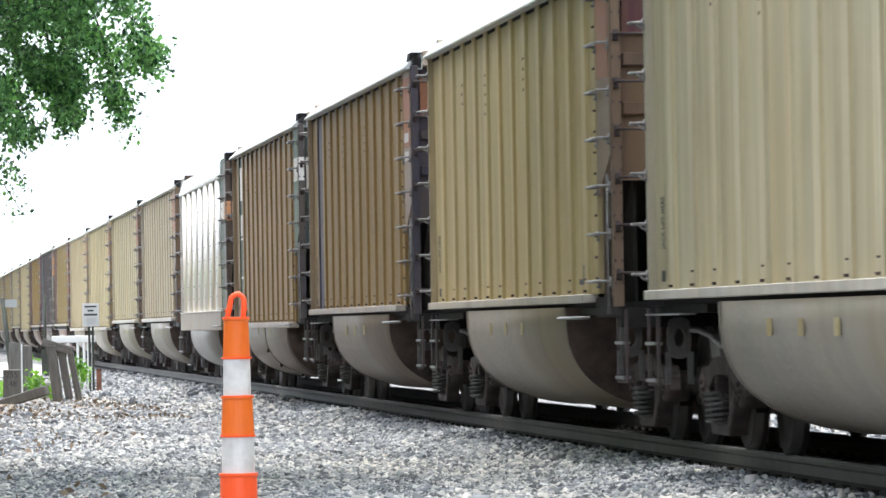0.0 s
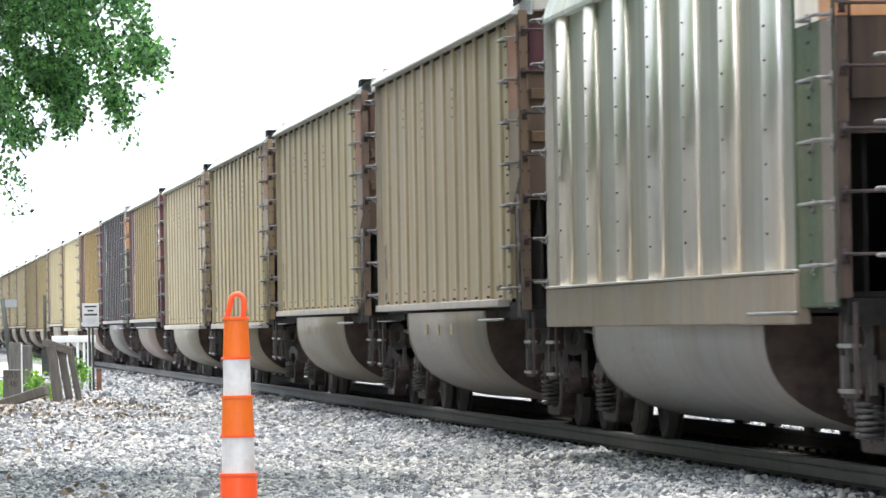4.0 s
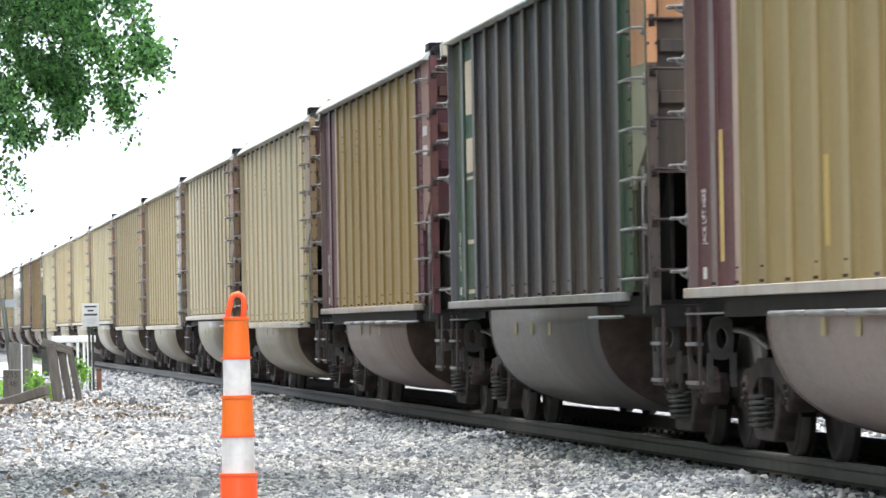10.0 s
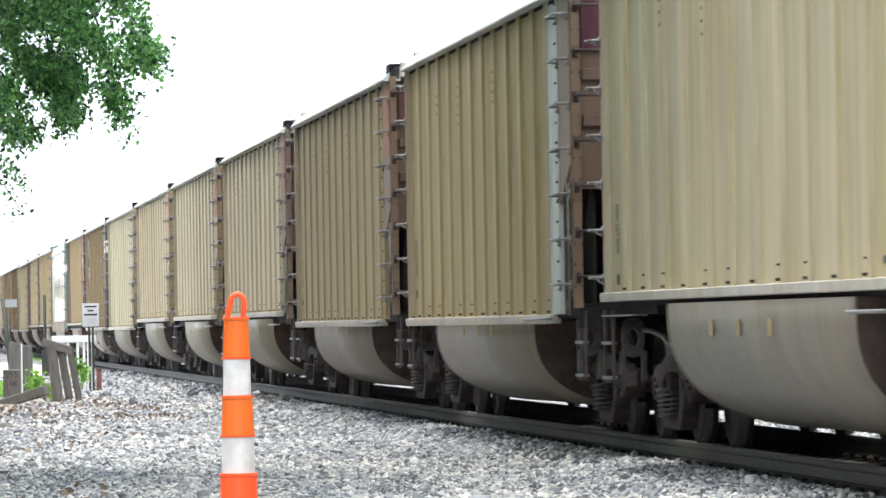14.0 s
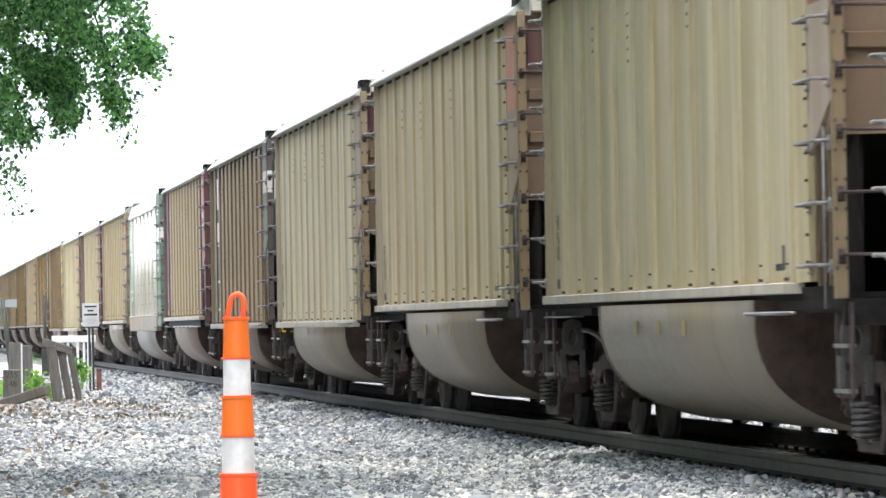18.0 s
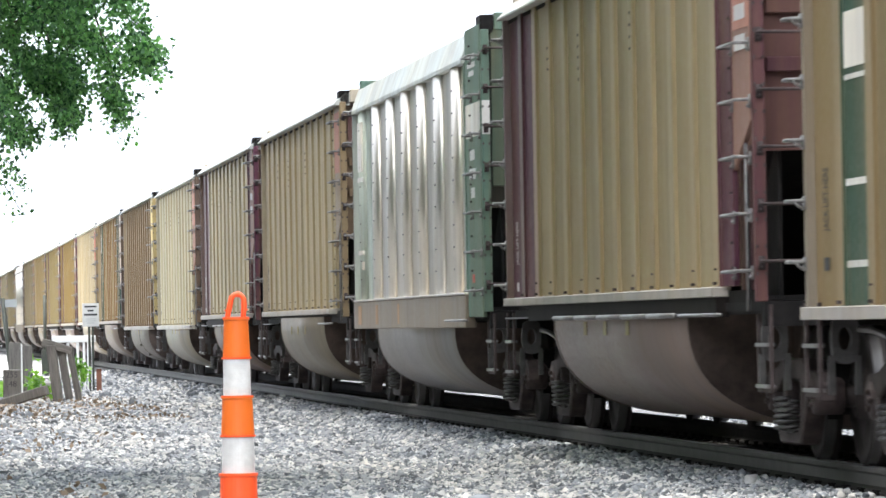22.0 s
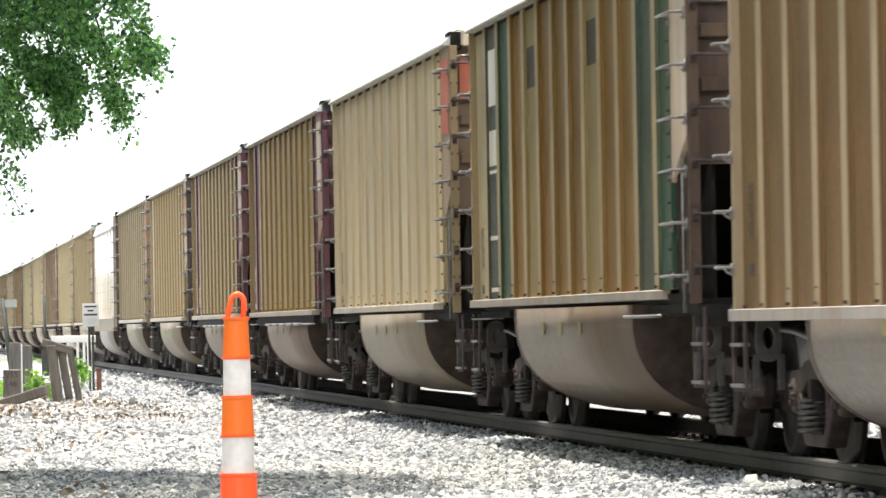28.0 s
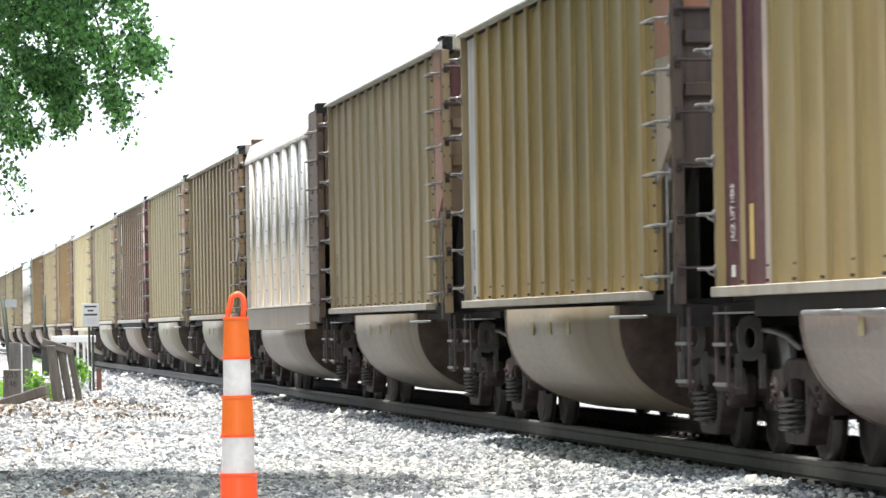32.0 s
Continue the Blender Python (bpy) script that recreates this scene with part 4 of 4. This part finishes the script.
    for x in TRUCKS:
        build_truck(car, x)
    return car


def stencil_mesh(mat):
    cu = bpy.data.curves.new("stencil", "FONT")
    cu.body, cu.size, cu.extrude = "JACK LIFT HERE", 0.074, 0.001
    cu.align_x, cu.align_y = "CENTER", "CENTER"
    tmp = bpy.data.objects.new("stencil", cu)
    me = bpy.data.meshes.new_from_object(tmp)
    bpy.data.objects.remove(tmp)
    me.materials.clear()
    me.materials.append(mat)
    me.transform(Matrix.Diagonal((3.4, 1, 0.74, 1)) @ Matrix.Rotation(radians(90), 4, "X") @ Matrix.Rotation(radians(90), 4, "Z"))
    return me


STENCIL = {False: stencil_mesh(CHALK), True: stencil_mesh(INK)}
TRAIN = {k: build_car(k, s) for k, s in CARS.items()}

# ---- old timber fence, signs and weeds beside the line ----
def plank(name, parent, w, t, h, at, lean=(0, 0, 0), mat=None, label=""):
    bm = fresh()
    vs = box(bm, -w / 2, w / 2, -t / 2, t / 2, -0.25, h)
    for v in vs:
        if v.co.z > 0:
            v.co.z += 0.02 * noise.noise((v.co.x * 40 + at[0], v.co.y * 40, at[1]))
    ob = part(name, bm, mat or GREYWOOD, parent, label, bevel=0.012, at=at)
    ob.rotation_euler = [radians(a) for a in lean]
    return ob


def lettering(name, text, size, mat, parent, m, spacing=1.0):
    cu = bpy.data.curves.new(name, "FONT")
    cu.body, cu.size, cu.extrude, cu.space_character = text, size, 0.0015, spacing
    cu.align_x, cu.align_y = "CENTER", "CENTER"
    tmp = bpy.data.objects.new(name, cu)
    me = bpy.data.meshes.new_from_object(tmp)
    bpy.data.objects.remove(tmp)
    me.name = name
    me.materials.clear()
    me.materials.append(mat)
    ob = put(name, me, parent)
    ob.matrix_local = m
    return ob




def build_roadside():
    # leaning guard timbers
    g = -0.30
    f = thing("timber_guard", "old grey leaning guard timbers with a fallen top beam on gravel", "timber fence", at=(-95.0, -4.15, g))
    f.rotation_euler.z = radians(84)
    plank("post", f, 0.17, 0.16, 1.02, (-0.06, 0, 0), (0, -7, 0))
    plank("post", f, 0.13, 0.16, 0.96, (0.13, 0.12, 0), (0, -9, 0))
    plank("post", f, 0.11, 0.14, 0.92, (0.27, 0.5, 0), (0, -10, 0))
    plank("beam", f, 0.14, 0.12, 0.30, (-0.10, 0.05, 1.0), (0, 108, 0))
    # two broad upright boards
    p = thing("board_fence", "two broad weathered grey boards standing upright in the gravel", "timber fence", at=(-103.5, -4.62, g))
    p.rotation_euler.z = radians(84)
    plank("board", p, 0.27, 0.07, 1.06, (-0.16, 0, 0), (0, 2, 0))
    plank("board", p, 0.22, 0.07, 1.00, (0.10, -0.02, 0), (0, -2, 0))
    plank("edge_strip", p, 0.03, 0.09, 1.03, (-0.015, -0.03, 0), (0, 0, 0), WHITEPAINT)
    # mile board
    m = thing("mile_board", "weathered grey marker board with dark painted numbers", "marker board", at=(-96.5, -4.98, g))
    m.rotation_euler.z = radians(84)
    plank("board", m, 0.315, 0.09, 0.60, (0, 0, 0))
    up = Matrix.Rotation(radians(90), 4, "X")
    lettering("number_line", "255", 0.145, INK, m, Matrix.Translation((0, -0.048, 0.50)) @ up)
    lettering("number_line", ".48", 0.145, INK, m, Matrix.Translation((0, -0.048, 0.34)) @ up)
    # white trestle
    w = thing("white_barrier", "white painted timber barrier with upright slats", "barrier", at=(-112.0, -3.34, g))
    w.rotation_euler.z = radians(84)
    bm = fresh()
    box(bm, -0.48, 0.42, -0.05, 0.05, 1.02, 1.16)
    part("top_rail", bm, WHITEPAINT, w, bevel=0.01)
    bm = fresh()
    box(bm, -0.44, -0.30, -0.03, 0.03, 0.55, 0.68)
    part("brace", bm, WHITEPAINT, w)
    for x in (-0.43, -0.33, -0.15, 0.05, 0.18, 0.27, 0.36):
        plank("slat", w, 0.055, 0.05, 1.03, (x, 0.0, 0), (0, 0, 0), WHITEPAINT)
    # warning sign on a steel post
    s = thing("warning_sign", "white rectangular notice plate on a dark steel post", "sign", at=(-108.5, -3.14, g))
    s.rotation_euler.z = radians(84)
    for x in (-0.035, 0.035):
        bm = fresh()
        box(bm, x - 0.022, x + 0.022, -0.02, 0.02, -0.2, 1.42)
        part("post", bm, POSTPAINT, s)
    bm = fresh()
    box(bm, -0.165, 0.165, -0.032, -0.022, 1.34, 1.80)
    part("sign_plate", bm, make_simple("faded_white_plate", (0.46, 0.46, 0.45), (0.60, 0.60, 0.58), 7.0, 0.6), s, "white notice plate", bevel=0.003)
    for z, half, h in ((1.735, 0.12, 0.035), (1.655, 0.06, 0.035), (1.575, 0.13, 0.04), (1.49, 0.10, 0.018), (1.45, 0.10, 0.018), (1.41, 0.07, 0.018)):
        bm = fresh()
        box(bm, -half, half, -0.0345, -0.0325, z - h / 2, z + h / 2)
        part("text_line", bm, GALV if h < 0.03 else INK, s)
    # short rusty stake
    k = thing("rusty_stake", "short rust-brown steel stake in the gravel", "stake", at=(-110.5, -2.92, g))
    bm = fresh()
    box(bm, -0.03, 0.03, -0.05, 0.05, -0.1, 0.48)
    part("stake", bm, make_simple("rust", (0.13, 0.05, 0.03), (0.24, 0.11, 0.07), 9.0, 0.8, 0, 0.3), k)
    # thin mast and leaning pole
    t = thing("thin_mast", "thin dark steel rod standing upright", "pole", at=(-150.0, -2.89, g))
    bm = fresh()
    tube(bm, [(0, 0, -0.2), (0, 0, 2.25)], 0.042, 8)
    part("rod", bm, POSTPAINT, t, smooth=True)
    bm = fresh()
    box(bm, -0.08, 0.08, -0.10, 0.10, -0.1, 0.75)
    part("foot_box", bm, POSTPAINT, t, "dark steel box")
    t = thing("leaning_pole", "leaning dark timber pole carrying a small grey plate", "pole", at=(-120.0, -4.45, g))
    t.rotation_euler = (0, 0, radians(84))
    bm = fresh()
    tube(bm, [(0.03, 0, -0.2), (-0.20, 0, 2.0)], [0.06, 0.05], 8)
    part("pole", bm, POSTPAINT, t, smooth=True)
    bm = fresh()
    box(bm, -0.14, 0.12, -0.07, -0.055, 1.80, 1.97)
    part("plate", bm, GALV, t, "grey sheet-metal plate")
    # concrete block and lying timber
    c = thing("concrete_block", "low weathered concrete footing block in the gravel", "concrete block", at=(-101.0, -4.32, g))
    c.rotation_euler.z = radians(84)
    bm = fresh()
    box(bm, -0.24, 0.22, -0.3, 0.3, -0.2, 0.34)
    part("block", bm, make_simple("old_concrete", (0.22, 0.21, 0.20), (0.38, 0.37, 0.35), 6.0, 0.9, 0, 0.4), c, bevel=0.03)
    c = thing("lying_timber", "grey weathered timber lying aslant on the gravel", "timber", at=(-92.0, -5.18, g + 0.07))
    c.rotation_euler = (0, radians(-16), radians(70))
    bm = fresh()
    box(bm, -0.6, 0.75, -0.1, 0.1, -0.08, 0.08)
    part("timber", bm, GREYWOOD, c, bevel=0.015)


build_roadside()


def leaf_material(name, a, b):
    m, n, l, p = material(name)
    geo = n.new("ShaderNodeNewGeometry")
    c = ramp(n, l, geo.outputs["Random Per Island"], 0.0, 1.0, a, b)
    l.new(c, p.inputs["Base Color"])
    p.inputs["Roughness"].default_value = 0.34
    tr = n.new("ShaderNodeBsdfTranslucent")
    l.new(mixed(n, l, 1.0, c, (1.5, 1.7, 0.7), "MULTIPLY"), tr.inputs["Color"])
    mix = n.new("ShaderNodeMixShader")
    mix.inputs["Fac"].default_value = 0.45
    l.new(p.outputs["BSDF"], mix.inputs[1])
    l.new(tr.outputs["BSDF"], mix.inputs[2])
    l.new(mix.outputs["Shader"], n["Material Output"].inputs["Surface"])
    return m


LEAF = leaf_material("maple_leaf", (0.013, 0.056, 0.028), (0.235, 0.45, 0.20))
# darker leaf colour, so the unseen belts bounce less green light
BELTLEAF = leaf_material("dark_belt_leaf", (0.012, 0.020, 0.010), (0.045, 0.070, 0.032))
WEED = leaf_material("weed_leaf", (0.08, 0.19, 0.03), (0.20, 0.34, 0.07))
BARK = make_simple("bark", (0.07, 0.055, 0.042), (0.15, 0.125, 0.10), 7.0, 0.9, 0, 0.6, (5, 5, 0.8))


def leaves_mesh(name, centres, per, spread, size, mat, rng):
    """Folded pointed leaves round the given centres, in one mesh."""
    centres = np.asarray(centres, float)
    k = len(centres) * per
    pos = np.repeat(centres, per, 0) + rng.normal(size=(k, 3)) * np.array(spread)
    d = rng.normal(size=(k, 3)) + np.array((0, 0, -0.6))
    d /= np.linalg.norm(d, axis=1, keepdims=True)
    u = np.cross(d, rng.normal(size=(k, 3)))
    u /= np.linalg.norm(u, axis=1, keepdims=True)
    nrm = np.cross(d, u)
    s = size * rng.uniform(0.6, 1.25, (k, 1))
    v = np.stack([pos, pos + d * s * 0.45 + u * s * 0.33 + nrm * s * 0.10, pos + d * s, pos + d * s * 0.45 - u * s * 0.33 + nrm * s * 0.10], 1).reshape(-1, 3)
    i = 4 * np.arange(k)[:, None]
    tris = np.concatenate([i + np.array((0, 1, 2)), i + np.array((0, 2, 3))], 1).reshape(-1, 3)
    me = bpy.data.meshes.new(name)
    me.vertices.add(len(v))
    me.vertices.foreach_set("co", v.ravel())
    me.loops.add(tris.size)
    me.loops.foreach_set("vertex_index", tris.ravel())
    me.polygons.add(len(tris))
    me.polygons.foreach_set("loop_start", np.arange(0, tris.size, 3))
    me.update(calc_edges=True)
    me.materials.append(mat)
    return me


def build_tree():
    rng = np.random.default_rng(11)
    rx, ry = -45.0, -10.2
    tree = thing("broadleaf_tree", "green broadleaf tree overhanging the gravel with drooping boughs", "tree", at=(rx, ry, -0.3))
    bm = fresh()
    tube(bm, [(0, 0, -0.2), (0.05, 0.05, 1.4), (0.0, 0.25, 3.0), (-0.1, 0.4, 4.6)], [0.36, 0.27, 0.24, 0.20], 12)
    part("trunk", bm, BARK, tree, smooth=True)
    tips = []
    for i in range(9):
        a = 2 * math.pi * i / 9 + 0.3
        r = rng.uniform(3.0, 5.2)
        end = (r * 1.45 * math.cos(a), 0.4 + r * math.sin(a), rng.uniform(5.6, 8.6))
        bm = fresh()
        mid = (end[0] * 0.5, 0.3 + end[1] * 0.5, 4.6 + (end[2] - 4.6) * 0.7 + 0.5)
        tube(bm, [(0, 0.3, 3.6 + 0.1 * i), mid, end], [0.12, 0.075, 0.03], 7)
        part("limb", bm, BARK, tree, smooth=True)
    # high crown
    cs = []
    while len(cs) < 1150:
        q = rng.normal(size=3)
        q *= rng.uniform(0.55, 1.0) ** 0.4 / np.linalg.norm(q)
        c = np.array((1.6 + q[0] * 6.8, 1.7 + q[1] * 5.0, 7.8 + q[2] * 3.0))
        low = 5.15 + 0.25 * noise.noise((c[0], c[1], 0))
        if c[2] > low and noise.noise((c[0] * 0.5, c[1] * 0.5, c[2] * 0.5)) > -0.25:
            cs.append(c)
    put("crown", leaves_mesh("crown", cs, 62, (0.42, 0.42, 0.30), 0.15, LEAF, rng), tree)
    # drooping boughs over the gravel: inner end (y, z), tip (y, z), thickness of foliage, sprays
    boughs = [(4.10, 4.03, 5.51, 3.54, 0.21, 92), (4.30, 3.88, 5.29, 4.08, 0.26, 104), (4.10, 4.13, 5.21, 4.34, 0.30, 80), (4.65, 3.67, 4.92, 3.21, 0.17, 52),
              (4.84, 3.46, 4.74, 3.02, 0.09, 34), (5.16, 3.56, 5.26, 2.98, 0.09, 30), (5.26, 4.00, 5.54, 3.50, 0.10, 34), (4.06, 3.50, 4.46, 2.93, 0.12, 58),
              (4.06, 3.24, 4.28, 2.86, 0.10, 26), (4.06, 2.72, 4.42, 2.50, 0.06, -22), (4.06, 2.52, 4.36, 2.27, 0.06, -20), (4.10, 2.92, 4.46, 2.74, 0.06, -12), (4.06, 3.77, 4.70, 3.42, 0.20, 68),
              (4.40, 3.52, 4.84, 3.08, 0.10, 28)]
    droop, sparse = [], []
    for ya, za, yb, zb, thick, many in boughs:
        ya, yb, za, zb = ya - 0.09, yb - 0.09, za + 0.07, zb + 0.07
        x0 = rng.uniform(-3.7, -2.3)
        bm = fresh()
        sag = 0.08 + 0.1 * abs(yb - ya)
        way = [(x0 - 0.4, ya - 0.7, 5.7), (x0, ya - 0.1, za + 0.35), (x0, ya, za), (x0, 0.5 * (ya + yb), 0.5 * (za + zb) + sag), (x0, yb, zb)]
        tube(bm, way, [0.014, 0.010, 0.008, 0.005, 0.003], 6)
        part("bough", bm, BARK, tree, smooth=True)
        for i in range(abs(many)):
            u = rng.uniform(0, 1) ** 0.85
            fat = thick * (1.05 - 0.45 * u)
            at = (x0 + rng.normal() * 0.45, ya + (yb - ya) * u + rng.normal() * fat * 0.55, za + (zb - za) * u + sag * 4 * u * (1 - u) * 0.5 + rng.normal() * fat * 0.55 - 0.02)
            if many < 0:
                sparse.append(at)
            elif noise.noise((at[1] * 3.4, at[2] * 4.2, 3.0)) > -0.36:
                droop.append(at)
    # foliage above, out to where the boughs spring from
    for i in range(230):
        droop.append((rng.uniform(-4.4, -1.8), rng.uniform(2.6, 5.3), rng.uniform(4.45, 5.4)))
    put("twig_leaves", leaves_mesh("twig_leaves", sparse, 5, (0.05, 0.045, 0.035), 0.052, LEAF, rng), tree)
    spray = put("hanging_leaves", leaves_mesh("hanging_leaves", droop, 30, (0.13, 0.060, 0.054), 0.056, LEAF, rng), tree)
    return spray


SPRAY = build_tree()


def build_belt_leaves():
    rng = np.random.default_rng(22)
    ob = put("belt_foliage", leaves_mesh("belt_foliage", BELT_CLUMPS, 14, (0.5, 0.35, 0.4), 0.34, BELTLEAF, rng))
    tagged(ob, "dense dark green foliage of the unseen, added tree belts", "foliage", kind="stuff")


build_belt_leaves()


def build_weed(x, y, h, n, seed):
    rng = np.random.default_rng(seed)
    w = thing("weed", "bright green leafy weed growing through the gravel", "weed", "weeds by the fence", at=(x, y, -0.3))
    bm = fresh()
    tube(bm, [(0, 0, -0.05), (0.01, 0.02, h * 0.5), (0.0, -0.01, h)], [0.012, 0.009, 0.004], 5)
    part("stem", bm, WEED, w)
    cs = [(rng.normal() * 0.05, rng.normal() * 0.06, h * rng.uniform(0.35, 1.0)) for i in range(n)]
    put("leaves", leaves_mesh("leaves", cs, 7, (0.05, 0.06, 0.05), 0.12, WEED, rng), w)


build_weed(-97.5, -4.58, 0.50, 12, 1)
build_weed(-97.0, -4.28, 0.30, 5, 2)
build_weed(-104.0, -3.52, 0.75, 14, 3)
build_weed(-104.5, -4.50, 0.80, 3, 4)


def build_grass():
    rng = np.random.default_rng(3)
    cs = np.stack([rng.uniform(-190, -100, 2600), rng.uniform(-9.5, -5.25, 2600), np.full(2600, -0.24)], 1)
    cs = np.concatenate([cs, np.stack([rng.uniform(-128, -103, 500), rng.uniform(-6, -4.8, 500), np.full(500, -0.24)], 1)])
    ob = put("grass", leaves_mesh("grass", cs, 6, (0.3, 0.3, 0.05), 0.17, WEED, rng))
    tagged(ob, "bright green grass verge beyond the gravel", "grass", kind="stuff")


build_grass()


# ---- bare earth with dead leaves between the stones by the fence ----
def build_earth():
    bm = fresh()
    rows = []
    for i in range(61):
        x = -99 + 0.36 * i
        row = []
        for j in range(25):
            y = -5.9 + 0.13 * j
            edge = min(1.0, (x + 99) / 4, (-77.4 - x) / 5, (y + 5.9) / 0.4, (-2.78 - y) / 0.9)
            z = -0.30 + 0.035 * noise.noise((x * 0.35, y * 0.7, 3.1)) + 0.075 * max(0.0, edge) ** 0.6 - 0.05 + 0.035 * noise.noise((x * 1.3, y * 3.1, 8.0))
            row.append(bm.verts.new((x, y, z)))
        rows.append(row)
    for a, b in zip(rows, rows[1:]):
        for j in range(24):
            bm.faces.new((a[j], b[j], b[j + 1], a[j + 1]))
    ob = put("earth", mesh_of("earth", bm, make_simple("dry_earth", (0.13, 0.10, 0.07), (0.34, 0.28, 0.20), 9.0, 0.95, 0, 0.8, None, 0.03), True))
    tagged(ob, "dry brown earth and leaf litter among the stones", "earth", kind="stuff")


build_earth()


# ---- fallen leaves on the stones by the fence ----
def build_litter():
    rng = np.random.default_rng(31)
    spots = []
    for x0, x1, y0, y1, many in ((-99, -74, -5.9, -3.0, 420), (-74, -52, -6.0, -4.2, 60), (-47, -38, -6.6, -5.2, 14)):
        for i in range(many):
            x, y = rng.uniform(x0, x1), rng.uniform(y0, y1)
            if noise.noise((x * 0.12, y * 0.6, 4.0)) > -0.12:
                spots.append((x, y, ground_z(x, y) + 0.055))
    mat = make_simple("dead_leaf", (0.11, 0.075, 0.048), (0.27, 0.205, 0.14), 3.0, 0.8)
    ob = put("leaf_litter", leaves_mesh("leaf_litter", spots, 3, (0.12, 0.08, 0.012), 0.075, mat, rng))
    tagged(ob, "dry tan fallen leaves scattered over the stones", "leaf litter", kind="stuff")


build_litter()


# ---- thin cloud that covers the sun at first and drifts off ----
def build_cloud():
    m, n, l, p = material("thin_cloud")
    n.remove(p)
    clear, milk, mix = n.new("ShaderNodeBsdfTransparent"), n.new("ShaderNodeBsdfTranslucent"), n.new("ShaderNodeMixShader")
    milk.inputs["Color"].default_value = (0.95, 0.95, 0.96, 1)
    fac = ramp(n, l, noise_node(n, l, 0.004, 4, 0.6), 0.3, 0.7, (0.42,) * 3, (0.58,) * 3)
    l.new(fac, mix.inputs["Fac"])
    l.new(clear.outputs["BSDF"], mix.inputs[1])
    l.new(milk.outputs["BSDF"], mix.inputs[2])
    l.new(mix.outputs["Shader"], n["Material Output"].inputs["Surface"])
    bm = fresh()
    bmesh.ops.create_icosphere(bm, subdivisions=5, radius=1)
    for v in bm.verts:
        q = v.co.copy()
        r = 1 + 0.10 * noise.noise(q * 3) + 0.06 * noise.noise(q * 9)
        v.co = Vector((q.x * 720 * r, q.y * 330 * r, q.z * 26 * (1 + 0.5 * noise.noise(q * 6))))
    c = thing("cloud", "thin white cloud drifting off the sun", "cloud")
    part("cloud_body", bm, m, c, smooth=True)
    return c


CLOUD = build_cloud()

# ---- delineator post ----
def build_delineator():
    x, y = -21.0, -5.77
    z0 = ground_z(x, y) + 0.012
    d = thing("delineator_post", "orange and white banded loop-top traffic post on gravel", "traffic post", at=(x, y, z0))
    marks = [("band", 0.02, 0.415, 0.0735, 0.0700, VIVID), ("band", 0.415, 0.562, 0.0640, 0.0622, WHITEBAND), ("band", 0.562, 0.714, 0.0610, 0.0570, ORANGE),
             ("band", 0.714, 0.862, 0.0540, 0.0522, WHITEBAND), ("band", 0.862, 1.016, 0.0498, 0.0462, ORANGE)]
    for name, a, b, ra, rb, mat in marks:
        bm = fresh()
        if mat is WHITEBAND:
            lathe(bm, [(ra, a), (rb, b)], sides=32)
        else:
            lathe(bm, [(ra, a), (ra + 0.003, a + 0.004), (rb + 0.001, b - 0.012), (rb + 0.006, b - 0.008), (rb + 0.006, b - 0.001), (rb - 0.008, b)], sides=32)
        part(name, bm, mat, d, smooth=False)
        bm = fresh()
        lathe(bm, [(rb + 0.001, b - 0.006), (rb + 0.0065, b - 0.004), (rb + 0.0065, b + 0.002), (rb - 0.004, b + 0.003)], sides=32)
        part("rim", bm, VIVID, d, "vermilion moulded rim")
    bm = fresh()
    loop = [(-0.037, 1.005), (-0.034, 1.030), (-0.027, 1.058), (-0.022, 1.078), (-0.018, 1.094), (-0.006, 1.104), (0.010, 1.107), (0.026, 1.100), (0.035, 1.085), (0.036, 1.060), (0.033, 1.035), (0.030, 1.005)]
    tube(bm, [(0, y, z) for y, z in ((0.9 * u, w) for u, w in loop)], [0.0108, 0.0100, 0.0112, 0.0100, 0.0108, 0.0098, 0.0122, 0.0098, 0.0108, 0.0112, 0.0100, 0.0108], 10)
    for y, z in ((-0.030, 1.045), (0.034, 1.047)):
        box(bm, -0.004, 0.004, y - 0.0135, y + 0.0135, z - 0.003, z + 0.003)
    part("loop_handle", bm, VIVID, d, "vermilion moulded loop handle", smooth=True)
    bm = fresh()
    lathe(bm, [(0.19, 0.0), (0.19, 0.03), (0.12, 0.05), (0.085, 0.06)], sides=8)
    part("rubber_base", bm, INK, d, "black rubber base")


build_delineator()


def motions():
    """The train gathers speed a little; every car keeps its place in it."""
    def gone(t):
        return 15.2362 * t + 0.023895 * ((t - 16) ** 2 - 256) + 0.00014023 * ((t - 16) ** 3 + 4096)
    start = -39.73
    high = SUN_DIR * (420 / SUN_DIR.z)
    walk(CLOUD, [(t, pose(high.x - 60 + 705 + 45 * (t - 23.0), high.y, 420)) for t in (0, 8, 16, 24, 32)])
    walk(SPRAY, [(t, pose(0.012 * math.sin(0.9 * t), 0.012 * math.sin(1.3 * t + 1), 0, 0.12 * math.sin(1.1 * t), 0, 0)) for t in range(33)])
    for k, car in TRAIN.items():
        walk(car, [(t, pose(start + gone(t) - PITCH * k, 0, 0)) for t in range(33)])
    for e, ax in enumerate((-WHEELBASE / 2, WHEELBASE / 2)):
        first = TRUCK_AXLES[e][0]
        walk(first, [(i / 30, pose(ax, 0, WHEEL_R, 0, math.degrees(gone(i / 30) / WHEEL_R) % 360, 0)) for i in range(961)])
        for w in TRUCK_AXLES[e][1:]:
            w.rotation_mode = "QUATERNION"
            w.animation_data_create()
            w.animation_data.action = first.animation_data.action
            w.animation_data.action_slot = first.animation_data.action_slot


motions()
